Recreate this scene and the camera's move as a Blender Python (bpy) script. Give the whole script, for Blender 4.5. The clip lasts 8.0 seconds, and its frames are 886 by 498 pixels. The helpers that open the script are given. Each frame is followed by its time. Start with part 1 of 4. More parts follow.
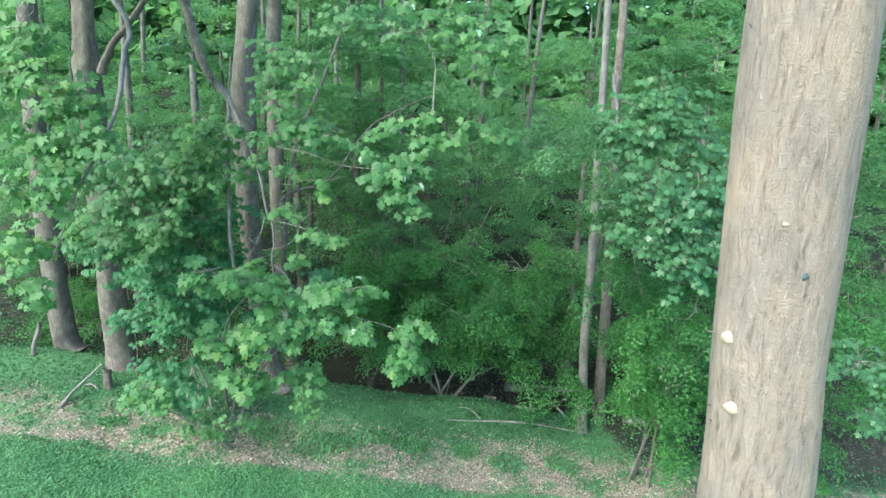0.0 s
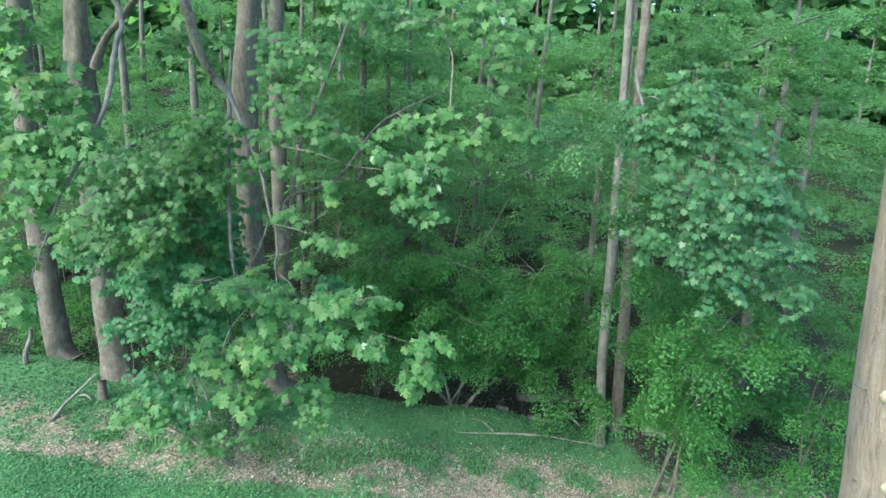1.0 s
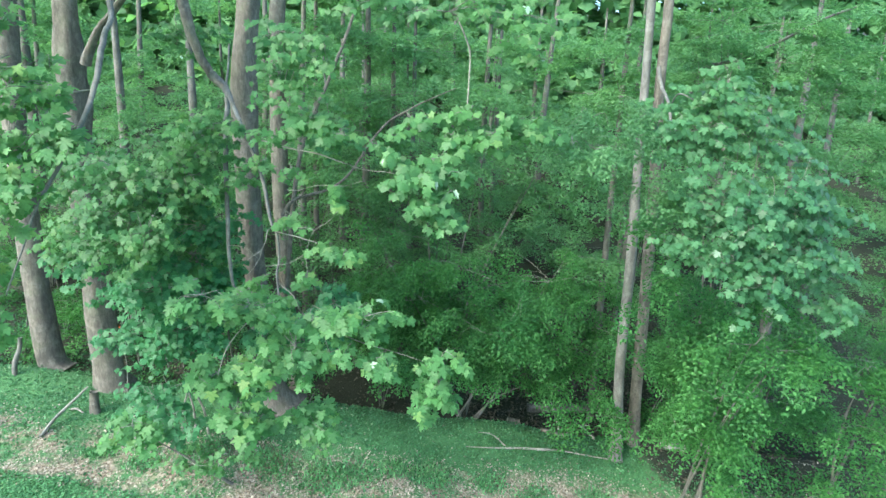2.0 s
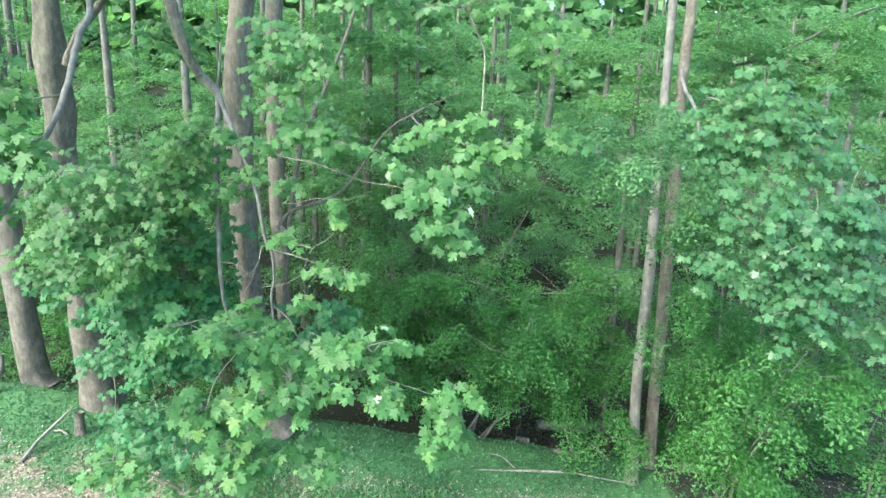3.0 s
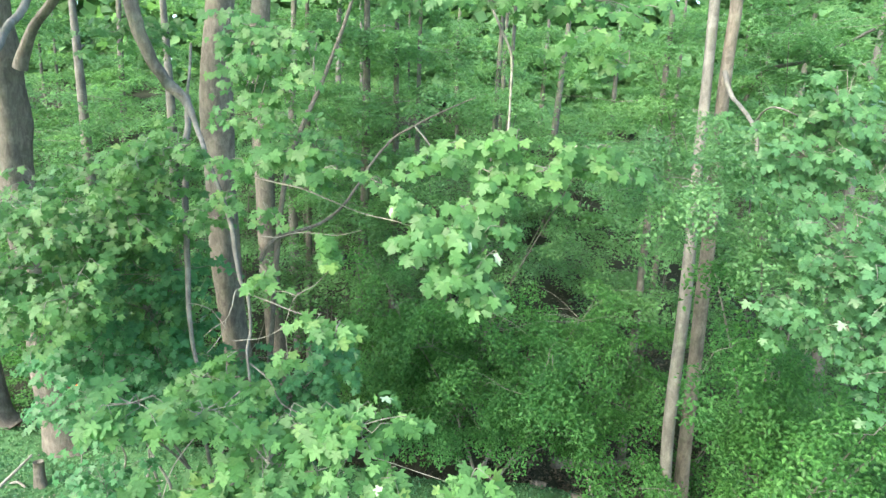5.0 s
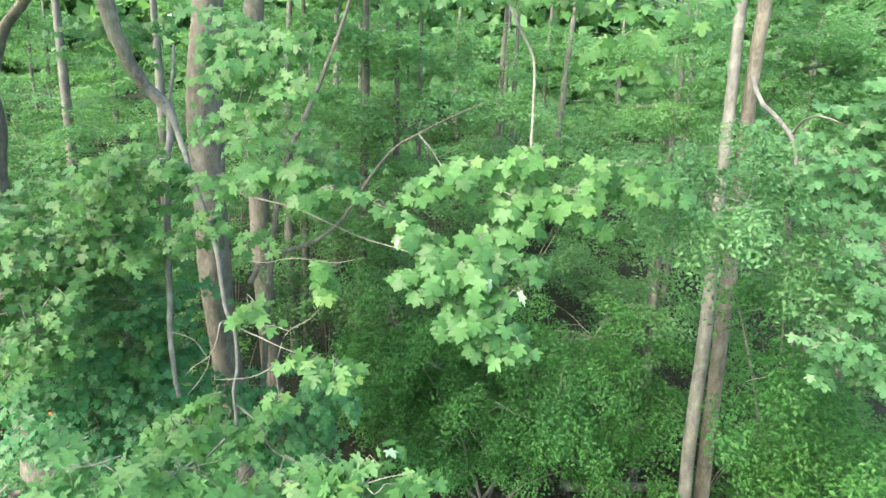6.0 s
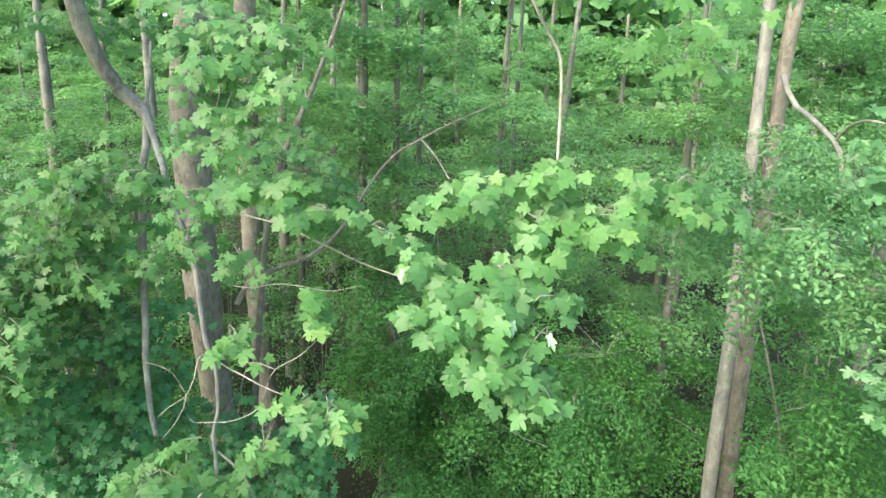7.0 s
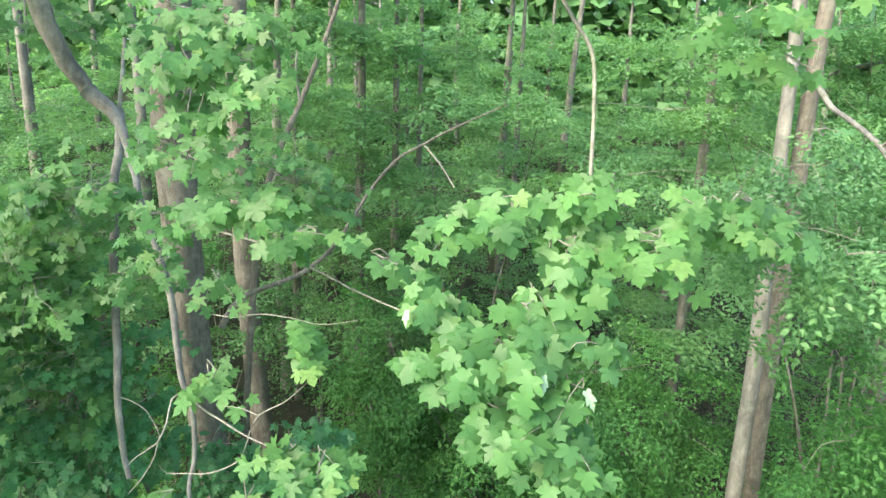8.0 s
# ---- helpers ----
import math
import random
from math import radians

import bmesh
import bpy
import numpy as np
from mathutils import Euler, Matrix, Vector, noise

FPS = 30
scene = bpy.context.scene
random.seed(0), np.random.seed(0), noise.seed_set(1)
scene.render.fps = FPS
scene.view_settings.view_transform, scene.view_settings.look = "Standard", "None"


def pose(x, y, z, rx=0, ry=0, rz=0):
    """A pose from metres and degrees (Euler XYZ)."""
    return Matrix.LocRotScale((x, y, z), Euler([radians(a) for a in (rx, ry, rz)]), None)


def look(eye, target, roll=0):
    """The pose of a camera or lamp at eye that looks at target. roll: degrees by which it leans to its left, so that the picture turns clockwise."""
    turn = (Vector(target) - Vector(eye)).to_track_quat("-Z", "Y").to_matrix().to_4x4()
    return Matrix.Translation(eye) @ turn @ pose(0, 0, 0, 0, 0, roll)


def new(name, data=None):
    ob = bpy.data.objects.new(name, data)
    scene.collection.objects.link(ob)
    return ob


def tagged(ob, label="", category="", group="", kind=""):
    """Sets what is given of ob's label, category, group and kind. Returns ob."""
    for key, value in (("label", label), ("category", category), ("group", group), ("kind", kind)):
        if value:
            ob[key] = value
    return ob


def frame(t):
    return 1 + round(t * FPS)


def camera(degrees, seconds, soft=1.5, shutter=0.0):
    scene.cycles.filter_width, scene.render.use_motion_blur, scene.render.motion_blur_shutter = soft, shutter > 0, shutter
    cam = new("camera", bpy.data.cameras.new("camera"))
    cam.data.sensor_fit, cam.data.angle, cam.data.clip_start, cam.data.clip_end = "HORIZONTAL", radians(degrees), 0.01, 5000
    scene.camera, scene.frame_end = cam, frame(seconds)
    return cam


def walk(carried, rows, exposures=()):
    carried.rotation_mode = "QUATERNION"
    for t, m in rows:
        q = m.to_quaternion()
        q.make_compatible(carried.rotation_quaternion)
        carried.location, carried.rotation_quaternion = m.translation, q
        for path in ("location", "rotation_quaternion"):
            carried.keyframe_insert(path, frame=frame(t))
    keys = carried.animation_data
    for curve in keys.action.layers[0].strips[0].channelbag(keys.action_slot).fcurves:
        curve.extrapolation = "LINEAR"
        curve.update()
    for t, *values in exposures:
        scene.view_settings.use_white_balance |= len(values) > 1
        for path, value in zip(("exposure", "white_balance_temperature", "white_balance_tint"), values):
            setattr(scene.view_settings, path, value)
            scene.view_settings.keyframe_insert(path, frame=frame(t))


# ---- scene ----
cam = camera(79.9, 8.0, 1.5)
METRES, EYE, TILT, LEAN, TURN = 7.0, 9.0, 0.0, 0.0, 0.0
ROWS = [
    (0.0, 0.0, 0.0, 0.0, 0.48, -11.01, -2.47),
    (0.5, -0.0215, 0.0546, 0.0017, 0.55, -11.06, -2.48),
    (1.0, -0.0456, 0.1179, -0.004, 0.58, -11.07, -2.46),
    (1.5, -0.0657, 0.174, -0.0072, 0.59, -11.08, -2.46),
    (3.0, -0.1148, 0.3637, 0.0219, 0.55, -11.21, -2.45),
    (3.5, -0.1166, 0.429, 0.0278, 0.51, -11.19, -2.45),
    (4.0, -0.124, 0.4839, 0.0393, 0.48, -11.17, -2.41),
    (4.5, -0.1362, 0.546, 0.0495, 0.44, -11.12, -2.38),
    (6.0, -0.1733, 0.7336, 0.0853, 0.16, -11.09, -2.35),
    (6.5, -0.1821, 0.7904, 0.0949, 0.07, -11.07, -2.32),
    (7.0, -0.1908, 0.8541, 0.0992, -0.01, -11.06, -2.3),
    (7.5, -0.1982, 0.9116, 0.1064, -0.07, -11.04, -2.27),
    (8.0, -0.2055, 0.9636, 0.111, -0.21, -11.03, -2.2),
]
walk(cam, [(t, pose(0, 0, EYE, TILT, LEAN, TURN) @ pose(METRES * x, METRES * y, METRES * z, 90 + pitch, roll, yaw)) for t, x, y, z, yaw, pitch, roll in ROWS],
     [(0.0, 2.31, 6200, -5), (0.5, 2.31, 6200, -5), (1.0, 2.18, 6250, -6), (1.5, 2.33, 6200, -8), (3.0, 2.75, 6550, -5), (4.5, 2.85, 7100, -2), (8.0, 2.85, 7600, -1)])

# ---------------------------------------------------------------- light
world = bpy.data.worlds.new("sky")
scene.world = world
world.use_nodes = True
wt = world.node_tree
wt.nodes.clear()
w_out, w_bg, w_sky = wt.nodes.new("ShaderNodeOutputWorld"), wt.nodes.new("ShaderNodeBackground"), wt.nodes.new("ShaderNodeTexSky")
SUN_ELEVATION, SUN_AZIMUTH = radians(38), radians(228)
w_sky.sky_type, w_sky.sun_disc = "NISHITA", False
w_sky.sun_elevation, w_sky.sun_rotation, w_sky.dust_density = SUN_ELEVATION, SUN_AZIMUTH, 1.5
w_bg.inputs["Strength"].default_value = 0.15
wt.links.new(w_sky.outputs[0], w_bg.inputs[0])
wt.links.new(w_bg.outputs[0], w_out.inputs[0])
sun = new("sun", bpy.data.lights.new("sun", "SUN"))
sun.data.energy, sun.data.angle, sun.data.color = 1.5, radians(34), (1.0, 0.92, 0.8)
sun_from = Vector((math.sin(SUN_AZIMUTH) * math.cos(SUN_ELEVATION), math.cos(SUN_AZIMUTH) * math.cos(SUN_ELEVATION), math.sin(SUN_ELEVATION)))
sun.matrix_world = look(sun_from * 60, (0, 0, 0))

RNG = np.random.default_rng(7)


# ---------------------------------------------------------------- materials
def material(name):
    m = bpy.data.materials.new(name)
    m.use_nodes = True
    t = m.node_tree
    return m, t, t.nodes["Principled BSDF"], t.nodes["Material Output"]


def node(t, kind, **values):
    n = t.nodes.new(kind)
    for key, value in values.items():
        n.inputs[key.replace("_", " ")].default_value = value
    return n


def ramp(t, source, stops):
    n = t.nodes.new("ShaderNodeValToRGB")
    while len(n.color_ramp.elements) < len(stops):
        n.color_ramp.elements.new(0.5)
    for e, (at, colour) in zip(n.color_ramp.elements, stops):
        e.position, e.color = at, (*colour, 1)
    t.links.new(source, n.inputs[0])
    return n


def mixed(t, kind, factor, a, b):
    n = t.nodes.new("ShaderNodeMix")
    n.data_type, n.blend_type = "RGBA", kind
    for socket, value in ((n.inputs[0], factor), (n.inputs[6], a), (n.inputs[7], b)):
        if isinstance(value, bpy.types.NodeSocket):
            t.links.new(value, socket)
        else:
            socket.default_value = value if isinstance(value, float) else (*value, 1)
    return n.outputs[2]


def leaf_material(name, dark, mid, light, gloss=0.42, through_it=0.35, sprout=(0.2, 0.32, 0.06), single=False):
    """Leaf blade: each leaf its own green, drifts of tone across the crown, some light let through."""
    m, t, p, out = material(name)
    geo = t.nodes.new("ShaderNodeNewGeometry")
    chance = t.nodes.new("ShaderNodeObjectInfo").outputs["Random"] if single else geo.outputs["Random Per Island"]
    each = ramp(t, chance, [(0.0, tuple(0.87 * v for v in dark)), (0.45, mid), (0.9, tuple(1.06 * v for v in light)), (1.0, sprout)])
    tc = t.nodes.new("ShaderNodeTexCoord")
    drift = node(t, "ShaderNodeTexNoise", Scale=0.45, Detail=3.0)
    t.links.new(tc.outputs["Object"], drift.inputs["Vector"])
    tone = ramp(t, drift.outputs["Fac"], [(0.3, (0.84, 0.9, 0.92)), (0.7, (1.13, 1.08, 0.95))])
    colour = mixed(t, "MULTIPLY", 1.0, each.outputs[0], tone.outputs[0])
    vein = node(t, "ShaderNodeTexNoise", Scale=30.0, Detail=2.0)
    t.links.new(tc.outputs["Object"], vein.inputs["Vector"])
    fine = ramp(t, vein.outputs["Fac"], [(0.3, (0.85, 0.85, 0.85)), (0.7, (1.12, 1.12, 1.12))])
    colour = mixed(t, "MULTIPLY", 1.0, colour, fine.outputs[0])
    t.links.new(colour, p.inputs["Base Color"])
    p.inputs["Roughness"].default_value = gloss
    p.inputs["Specular IOR Level"].default_value = 0.3
    glow = t.nodes.new("ShaderNodeBsdfTranslucent")
    warm = mixed(t, "MULTIPLY", 1.0, colour, (1.1, 1.15, 0.75))
    t.links.new(warm, glow.inputs["Color"])
    both = t.nodes.new("ShaderNodeMixShader")
    both.inputs[0].default_value = through_it
    t.links.new(p.outputs[0], both.inputs[1])
    t.links.new(glow.outputs[0], both.inputs[2])
    t.links.new(both.outputs[0], out.inputs["Surface"])
    return m


def bark_material(name, dark, mid, light, stretch=6.0, relief=0.4, moss=0.0):
    """Bark: long vertical furrows, blotches of lichen, a green film where moss is given."""
    m, t, p, out = material(name)
    tc = t.nodes.new("ShaderNodeTexCoord")
    place = t.nodes.new("ShaderNodeMapping")
    place.inputs["Scale"].default_value = (stretch * 3.2, stretch * 3.2, stretch * 1.0)
    t.links.new(tc.outputs["Object"], place.inputs[0])
    grain = node(t, "ShaderNodeTexNoise", Scale=1.0, Detail=7.0, Roughness=0.65, Distortion=0.6)
    t.links.new(place.outputs[0], grain.inputs["Vector"])
    blot = node(t, "ShaderNodeTexNoise", Scale=1.7, Detail=4.0, Roughness=0.6)
    t.links.new(tc.outputs["Object"], blot.inputs["Vector"])
    base = ramp(t, grain.outputs["Fac"], [(0.3, dark), (0.5, mid), (0.72, light)])
    tone = ramp(t, blot.outputs["Fac"], [(0.32, (0.62, 0.62, 0.64)), (0.68, (1.25, 1.22, 1.18))])
    colour = mixed(t, "MULTIPLY", 0.9, base.outputs[0], tone.outputs[0])
    crack_place = t.nodes.new("ShaderNodeMapping")
    crack_place.inputs["Scale"].default_value = (stretch * 3.0, stretch * 3.0, stretch * 1.1)
    t.links.new(tc.outputs["Object"], crack_place.inputs[0])
    bend = mixed(t, "LINEAR_LIGHT", 0.35, crack_place.outputs[0], grain.outputs["Color"])
    cracks = t.nodes.new("ShaderNodeTexVoronoi")
    cracks.feature = "DISTANCE_TO_EDGE"
    t.links.new(bend, cracks.inputs["Vector"])
    seam = ramp(t, cracks.outputs["Distance"], [(0.0, (0.62, 0.58, 0.55)), (0.09, (1, 1, 1))])
    colour = mixed(t, "MULTIPLY", 0.8, colour, seam.outputs[0])
    lichen = node(t, "ShaderNodeTexNoise", Scale=4.2, Detail=6.0, Roughness=0.7)
    t.links.new(tc.outputs["Object"], lichen.inputs["Vector"])
    crust = ramp(t, lichen.outputs["Fac"], [(0.53, (0, 0, 0)), (0.66, (0.4, 0.4, 0.4))])
    colour = mixed(t, "MIX", crust.outputs[0], colour, tuple(1.25 * v for v in light))
    if moss:
        spot = node(t, "ShaderNodeTexNoise", Scale=2.9, Detail=5.0)
        t.links.new(tc.outputs["Object"], spot.inputs["Vector"])
        where = ramp(t, spot.outputs["Fac"], [(0.52, (0, 0, 0)), (0.68, (moss, moss, moss))])
        colour = mixed(t, "MIX", where.outputs[0], colour, (0.08, 0.13, 0.05))
    t.links.new(colour, p.inputs["Base Color"])
    p.inputs["Roughness"].default_value = 0.85
    bump = node(t, "ShaderNodeBump", Strength=relief, Distance=0.03)
    deep = t.nodes.new("ShaderNodeMath")
    deep.operation = "MULTIPLY_ADD"
    deep.inputs[1].default_value = 0.5
    t.links.new(seam.outputs[0], deep.inputs[0])
    t.links.new(grain.outputs["Fac"], deep.inputs[2])
    t.links.new(deep.outputs[0], bump.inputs["Height"])
    t.links.new(bump.outputs[0], p.inputs["Normal"])
    return m


def pale_bark():
    """Tan bark: upright ridges in patches, fine level wrinkles, grey weathering and small dark flecks."""
    m, t, p, out = material("pale_bark")
    tc = t.nodes.new("ShaderNodeTexCoord")

    def noise_at(scale, detail, rough, twist=0.0):
        place = t.nodes.new("ShaderNodeMapping")
        place.inputs["Scale"].default_value = scale
        t.links.new(tc.outputs["Object"], place.inputs[0])
        n = node(t, "ShaderNodeTexNoise", Scale=1.0, Detail=detail, Roughness=rough, Distortion=twist)
        t.links.new(place.outputs[0], n.inputs["Vector"])
        return n.outputs["Fac"]

    ridges, wrinkles, patches, flecks = noise_at((21, 21, 4.2), 7.0, 0.7, 1.0), noise_at((10, 10, 38), 6.0, 0.7, 2.2), noise_at((2.4, 2.4, 1.3), 4.0, 0.6), noise_at((30, 30, 55), 3.0, 0.5)
    base = ramp(t, ridges, [(0.34, (0.145, 0.112, 0.094)), (0.43, (0.255, 0.206, 0.176)), (0.56, (0.3, 0.247, 0.214)), (0.7, (0.35, 0.296, 0.262))])
    lines = ramp(t, wrinkles, [(0.32, (0.74, 0.71, 0.68)), (0.44, (1, 1, 1)), (0.75, (1.05, 1.05, 1.05))])
    colour = mixed(t, "MULTIPLY", 0.85, base.outputs[0], lines.outputs[0])
    weather = ramp(t, patches, [(0.38, (1.1, 1.04, 0.98)), (0.62, (0.78, 0.8, 0.84))])
    colour = mixed(t, "MULTIPLY", 1.0, colour, weather.outputs[0])
    spots = ramp(t, flecks, [(0.24, (0.5, 0.46, 0.42)), (0.3, (1, 1, 1))])
    colour = mixed(t, "MULTIPLY", 0.8, colour, spots.outputs[0])
    t.links.new(colour, p.inputs["Base Color"])
    p.inputs["Roughness"].default_value = 0.8
    total = t.nodes.new("ShaderNodeMath")
    total.operation = "MULTIPLY_ADD"
    total.inputs[1].default_value = 0.5
    t.links.new(wrinkles, total.inputs[0])
    t.links.new(ridges, total.inputs[2])
    bump = node(t, "ShaderNodeBump", Strength=1.0, Distance=0.04)
    t.links.new(total.outputs[0], bump.inputs["Height"])
    t.links.new(bump.outputs[0], p.inputs["Normal"])
    return m


def plain_material(name, a, b, scale=8.0, rough=0.8):
    m, t, p, out = material(name)
    geo = t.nodes.new("ShaderNodeNewGeometry")
    tc = t.nodes.new("ShaderNodeTexCoord")
    n = node(t, "ShaderNodeTexNoise", Scale=scale, Detail=5.0)
    t.links.new(tc.outputs["Object"], n.inputs["Vector"])
    base = ramp(t, n.outputs["Fac"], [(0.3, a), (0.7, b)])
    each = ramp(t, geo.outputs["Random Per Island"], [(0.0, (0.65, 0.65, 0.65)), (1.0, (1.3, 1.3, 1.3))])
    t.links.new(mixed(t, "MULTIPLY", 1.0, base.outputs[0], each.outputs[0]), p.inputs["Base Color"])
    p.inputs["Roughness"].default_value = rough
    return m


MAPLE_TONES = ((0.0647, 0.163, 0.0659), (0.0787, 0.192, 0.0777), (0.0949, 0.219, 0.0885), 0.42, 0.52, (0.132, 0.241, 0.098))
# Lit copy of the maple leaf: sunlight on the outer boughs raised in colour.
MAPLE_SUNLIT = leaf_material("sunlit_maple_leaf", (0.0776, 0.191, 0.078), (0.0951, 0.225, 0.09), (0.114, 0.254, 0.102), 0.45, 0.55, (0.165, 0.281, 0.1))
MAPLE = leaf_material("maple_leaf", *MAPLE_TONES)
MAPLE_SINGLE = leaf_material("maple_leaf_single", *MAPLE_TONES, single=True)
# Glossier maple leaf; its extra blue is sky reflection put into the colour.
MAPLE_SKY_TINT = leaf_material("glossy_sky_tinted_maple_leaf", (0.0654, 0.162, 0.0834), (0.0791, 0.191, 0.0981), (0.0946, 0.218, 0.112), 0.32, 0.5, (0.112, 0.232, 0.118))
MAPLE_UNDER = plain_material("maple_leaf_underside", (0.14, 0.22, 0.15), (0.22, 0.3, 0.22), 12.0, 0.55)
# Shaded copy of the maple leaf: deep shade tints the colour towards teal.
MAPLE_SHADED = leaf_material("shaded_maple_leaf", (0.0543, 0.169, 0.0847), (0.0636, 0.195, 0.0955), (0.0746, 0.22, 0.106), 0.42, 0.5, (0.0593, 0.161, 0.0693))
BEECH = leaf_material("beech_leaf", (0.0506, 0.152, 0.0503), (0.0626, 0.182, 0.0579), (0.0782, 0.212, 0.0665), 0.5, 0.52, (0.092, 0.23, 0.0741))
# Brightness raised in the colour itself, making up for shading deep in the wood.
FAR_LIGHTENED = leaf_material("far_leaf_lightened", (0.102, 0.221, 0.108), (0.116, 0.247, 0.12), (0.13, 0.268, 0.129), 0.55, 0.57, (0.143, 0.285, 0.134))
# Beech leaf made paler: sky reflected off the upper faces is painted in.
BEECH_SKYLIT = leaf_material("skylit_beech_leaf", (0.092, 0.208, 0.0984), (0.108, 0.232, 0.112), (0.124, 0.252, 0.123), 0.4, 0.52, (0.136, 0.264, 0.13))
GRASS = leaf_material("grass_blade", (0.0399, 0.116, 0.0609), (0.0546, 0.152, 0.0745), (0.0788, 0.2, 0.102), 0.5, 0.3, (0.168, 0.231, 0.149))
CLOVER = leaf_material("meadow_leaf", (0.0889, 0.215, 0.108), (0.105, 0.256, 0.124), (0.125, 0.293, 0.144), 0.5, 0.35, (0.209, 0.314, 0.17))
DEAD = plain_material("dead_leaf", (0.17, 0.14, 0.118), (0.33, 0.285, 0.245), 5.0, 0.75)
# Old brown leaves, their colour darkened to carry the shade under the trees.
SHADED_LITTER = plain_material("shaded_old_leaf", (0.035, 0.03, 0.023), (0.1, 0.082, 0.062), 5.0, 0.7)
BARK_OLD = bark_material("old_maple_bark", (0.075, 0.066, 0.061), (0.132, 0.116, 0.108), (0.21, 0.19, 0.178), 4.0, 0.9, 0.15)
BARK_BEECH = bark_material("grey_bark", (0.0748, 0.0722, 0.073), (0.119, 0.114, 0.115), (0.18, 0.176, 0.176), 2.5, 0.35, 0.12)
BARK_PALE = pale_bark()
BARK_DARK = bark_material("dark_bark", (0.05, 0.047, 0.045), (0.095, 0.09, 0.086), (0.15, 0.143, 0.137), 5.0, 0.5, 0.6)
TWIG = bark_material("twig_bark", (0.1, 0.097, 0.088), (0.17, 0.165, 0.152), (0.26, 0.255, 0.24), 8.0, 0.3, 0.3)
DEADWOOD = bark_material("bleached_wood", (0.13, 0.125, 0.115), (0.22, 0.212, 0.2), (0.31, 0.3, 0.285), 6.0, 0.4)
CUT = plain_material("cut_wood", (0.27, 0.225, 0.17), (0.38, 0.33, 0.27), 20.0, 0.7)
ORANGE = plain_material("withered_orange_leaf", (0.75, 0.13, 0.03), (0.85, 0.2, 0.05), 10.0, 0.6)
TAG = plain_material("dark_tag", (0.02, 0.03, 0.04), (0.08, 0.1, 0.12), 90.0, 0.75)


# ---------------------------------------------------------------- building blocks
def mesh_of(name, verts, faces, mat, smooth=False):
    me = bpy.data.meshes.new(name)
    me.from_pydata(verts, [], faces)
    for m in (mat if isinstance(mat, (list, tuple)) else [mat]):
        me.materials.append(m)
    if smooth:
        me.shade_smooth()
    return me


def thing(name, at, label, category, group="", kind=""):
    ob = new(name)
    ob.location = at
    ob.empty_display_size = 0.2
    return tagged(ob, label, category, group, kind)


def hang(name, me, parent, label=""):
    """A mesh given in world metres, as a part of its thing."""
    ob = new(name, me)
    ob.parent = parent
    if parent.parent is None:
        ob.matrix_parent_inverse = Matrix.Translation(-Vector(parent.location))
    return tagged(ob, label)


def smooth_line(points, step):
    """Catmull-Rom through (x, y, z, radius) points."""
    p = np.array(points, float)
    p = np.vstack([2 * p[0] - p[1], p, 2 * p[-1] - p[-2]])
    out = []
    for i in range(1, len(p) - 2):
        n = max(2, int(np.linalg.norm(p[i + 1, :3] - p[i, :3]) / step))
        for k in range(n):
            u = k / n
            out.append(0.5 * (2 * p[i] + (p[i + 1] - p[i - 1]) * u + (2 * p[i - 1] - 5 * p[i] + 4 * p[i + 1] - p[i + 2]) * u * u
                              + (3 * p[i] - p[i - 1] - 3 * p[i + 1] + p[i + 2]) * u ** 3))
    out.append(p[-2])
    return np.array(out)


def tube(points, sides=8, step=0.25, rough=0.0, flare=0.0, seed=0, wander=0.0):
    """Verts and faces of a tapered limb. rough: uneven girth, as a share; flare: root buttresses at the foot."""
    line = smooth_line(points, step)
    rng = np.random.default_rng(seed)
    n = len(line)
    if wander and n > 4:
        drift = rng.normal(0, 1, (n, 3))
        drift[1:-1] = (drift[:-2] + drift[1:-1] + drift[2:]) / 2
        drift[0] = drift[-1] = 0
        line[:, :3] += drift * wander * np.maximum(line[:, 3:4], 0.012)
    way = np.gradient(line[:, :3], axis=0)
    way /= np.linalg.norm(way, axis=1)[:, None] + 1e-9
    ref = np.where(np.abs(way[:, 2:3]) > 0.9, np.array([[1.0, 0, 0]]), np.array([[0, 0, 1.0]]))
    if np.mean(np.abs(way[:, 2])) > 0.6:
        ref = np.tile([[1.0, 0, 0]], (n, 1))
    a = np.cross(way, ref)
    a /= np.linalg.norm(a, axis=1)[:, None] + 1e-9
    b = np.cross(way, a)
    ang = np.arange(sides) * 2 * np.pi / sides
    r = np.repeat(np.maximum(line[:, 3:4], 0.002), sides, axis=1)
    if rough:
        ph = rng.uniform(0, 6.3, 5)
        along = np.arange(n)[:, None] * step
        r = r * (1 + rough * (0.5 * np.sin(2 * ang[None] + ph[0] + 0.7 * along) + 0.35 * np.sin(3 * ang[None] + ph[1] - 1.3 * along)
                              + 0.3 * np.sin(5 * ang[None] + ph[2]) + 0.4 * np.sin(2.1 * along + ph[3]) + 0.2 * rng.normal(0, 0.35, (n, sides))))
    if flare:
        height = line[:, 2:3] - line[0, 2]
        r = r * (1 + flare * np.exp(-np.maximum(height, 0) / 0.35) * (0.5 + 0.5 * np.sin(5 * ang[None] + rng.uniform(0, 6))))
    v = line[:, None, :3] + r[:, :, None] * (np.cos(ang)[None, :, None] * a[:, None] + np.sin(ang)[None, :, None] * b[:, None])
    verts = [tuple(x) for x in v.reshape(-1, 3)]
    faces = []
    for i in range(n - 1):
        for k in range(sides):
            k2 = (k + 1) % sides
            faces.append((i * sides + k, i * sides + k2, (i + 1) * sides + k2, (i + 1) * sides + k))
    faces.append(tuple(range(sides)))
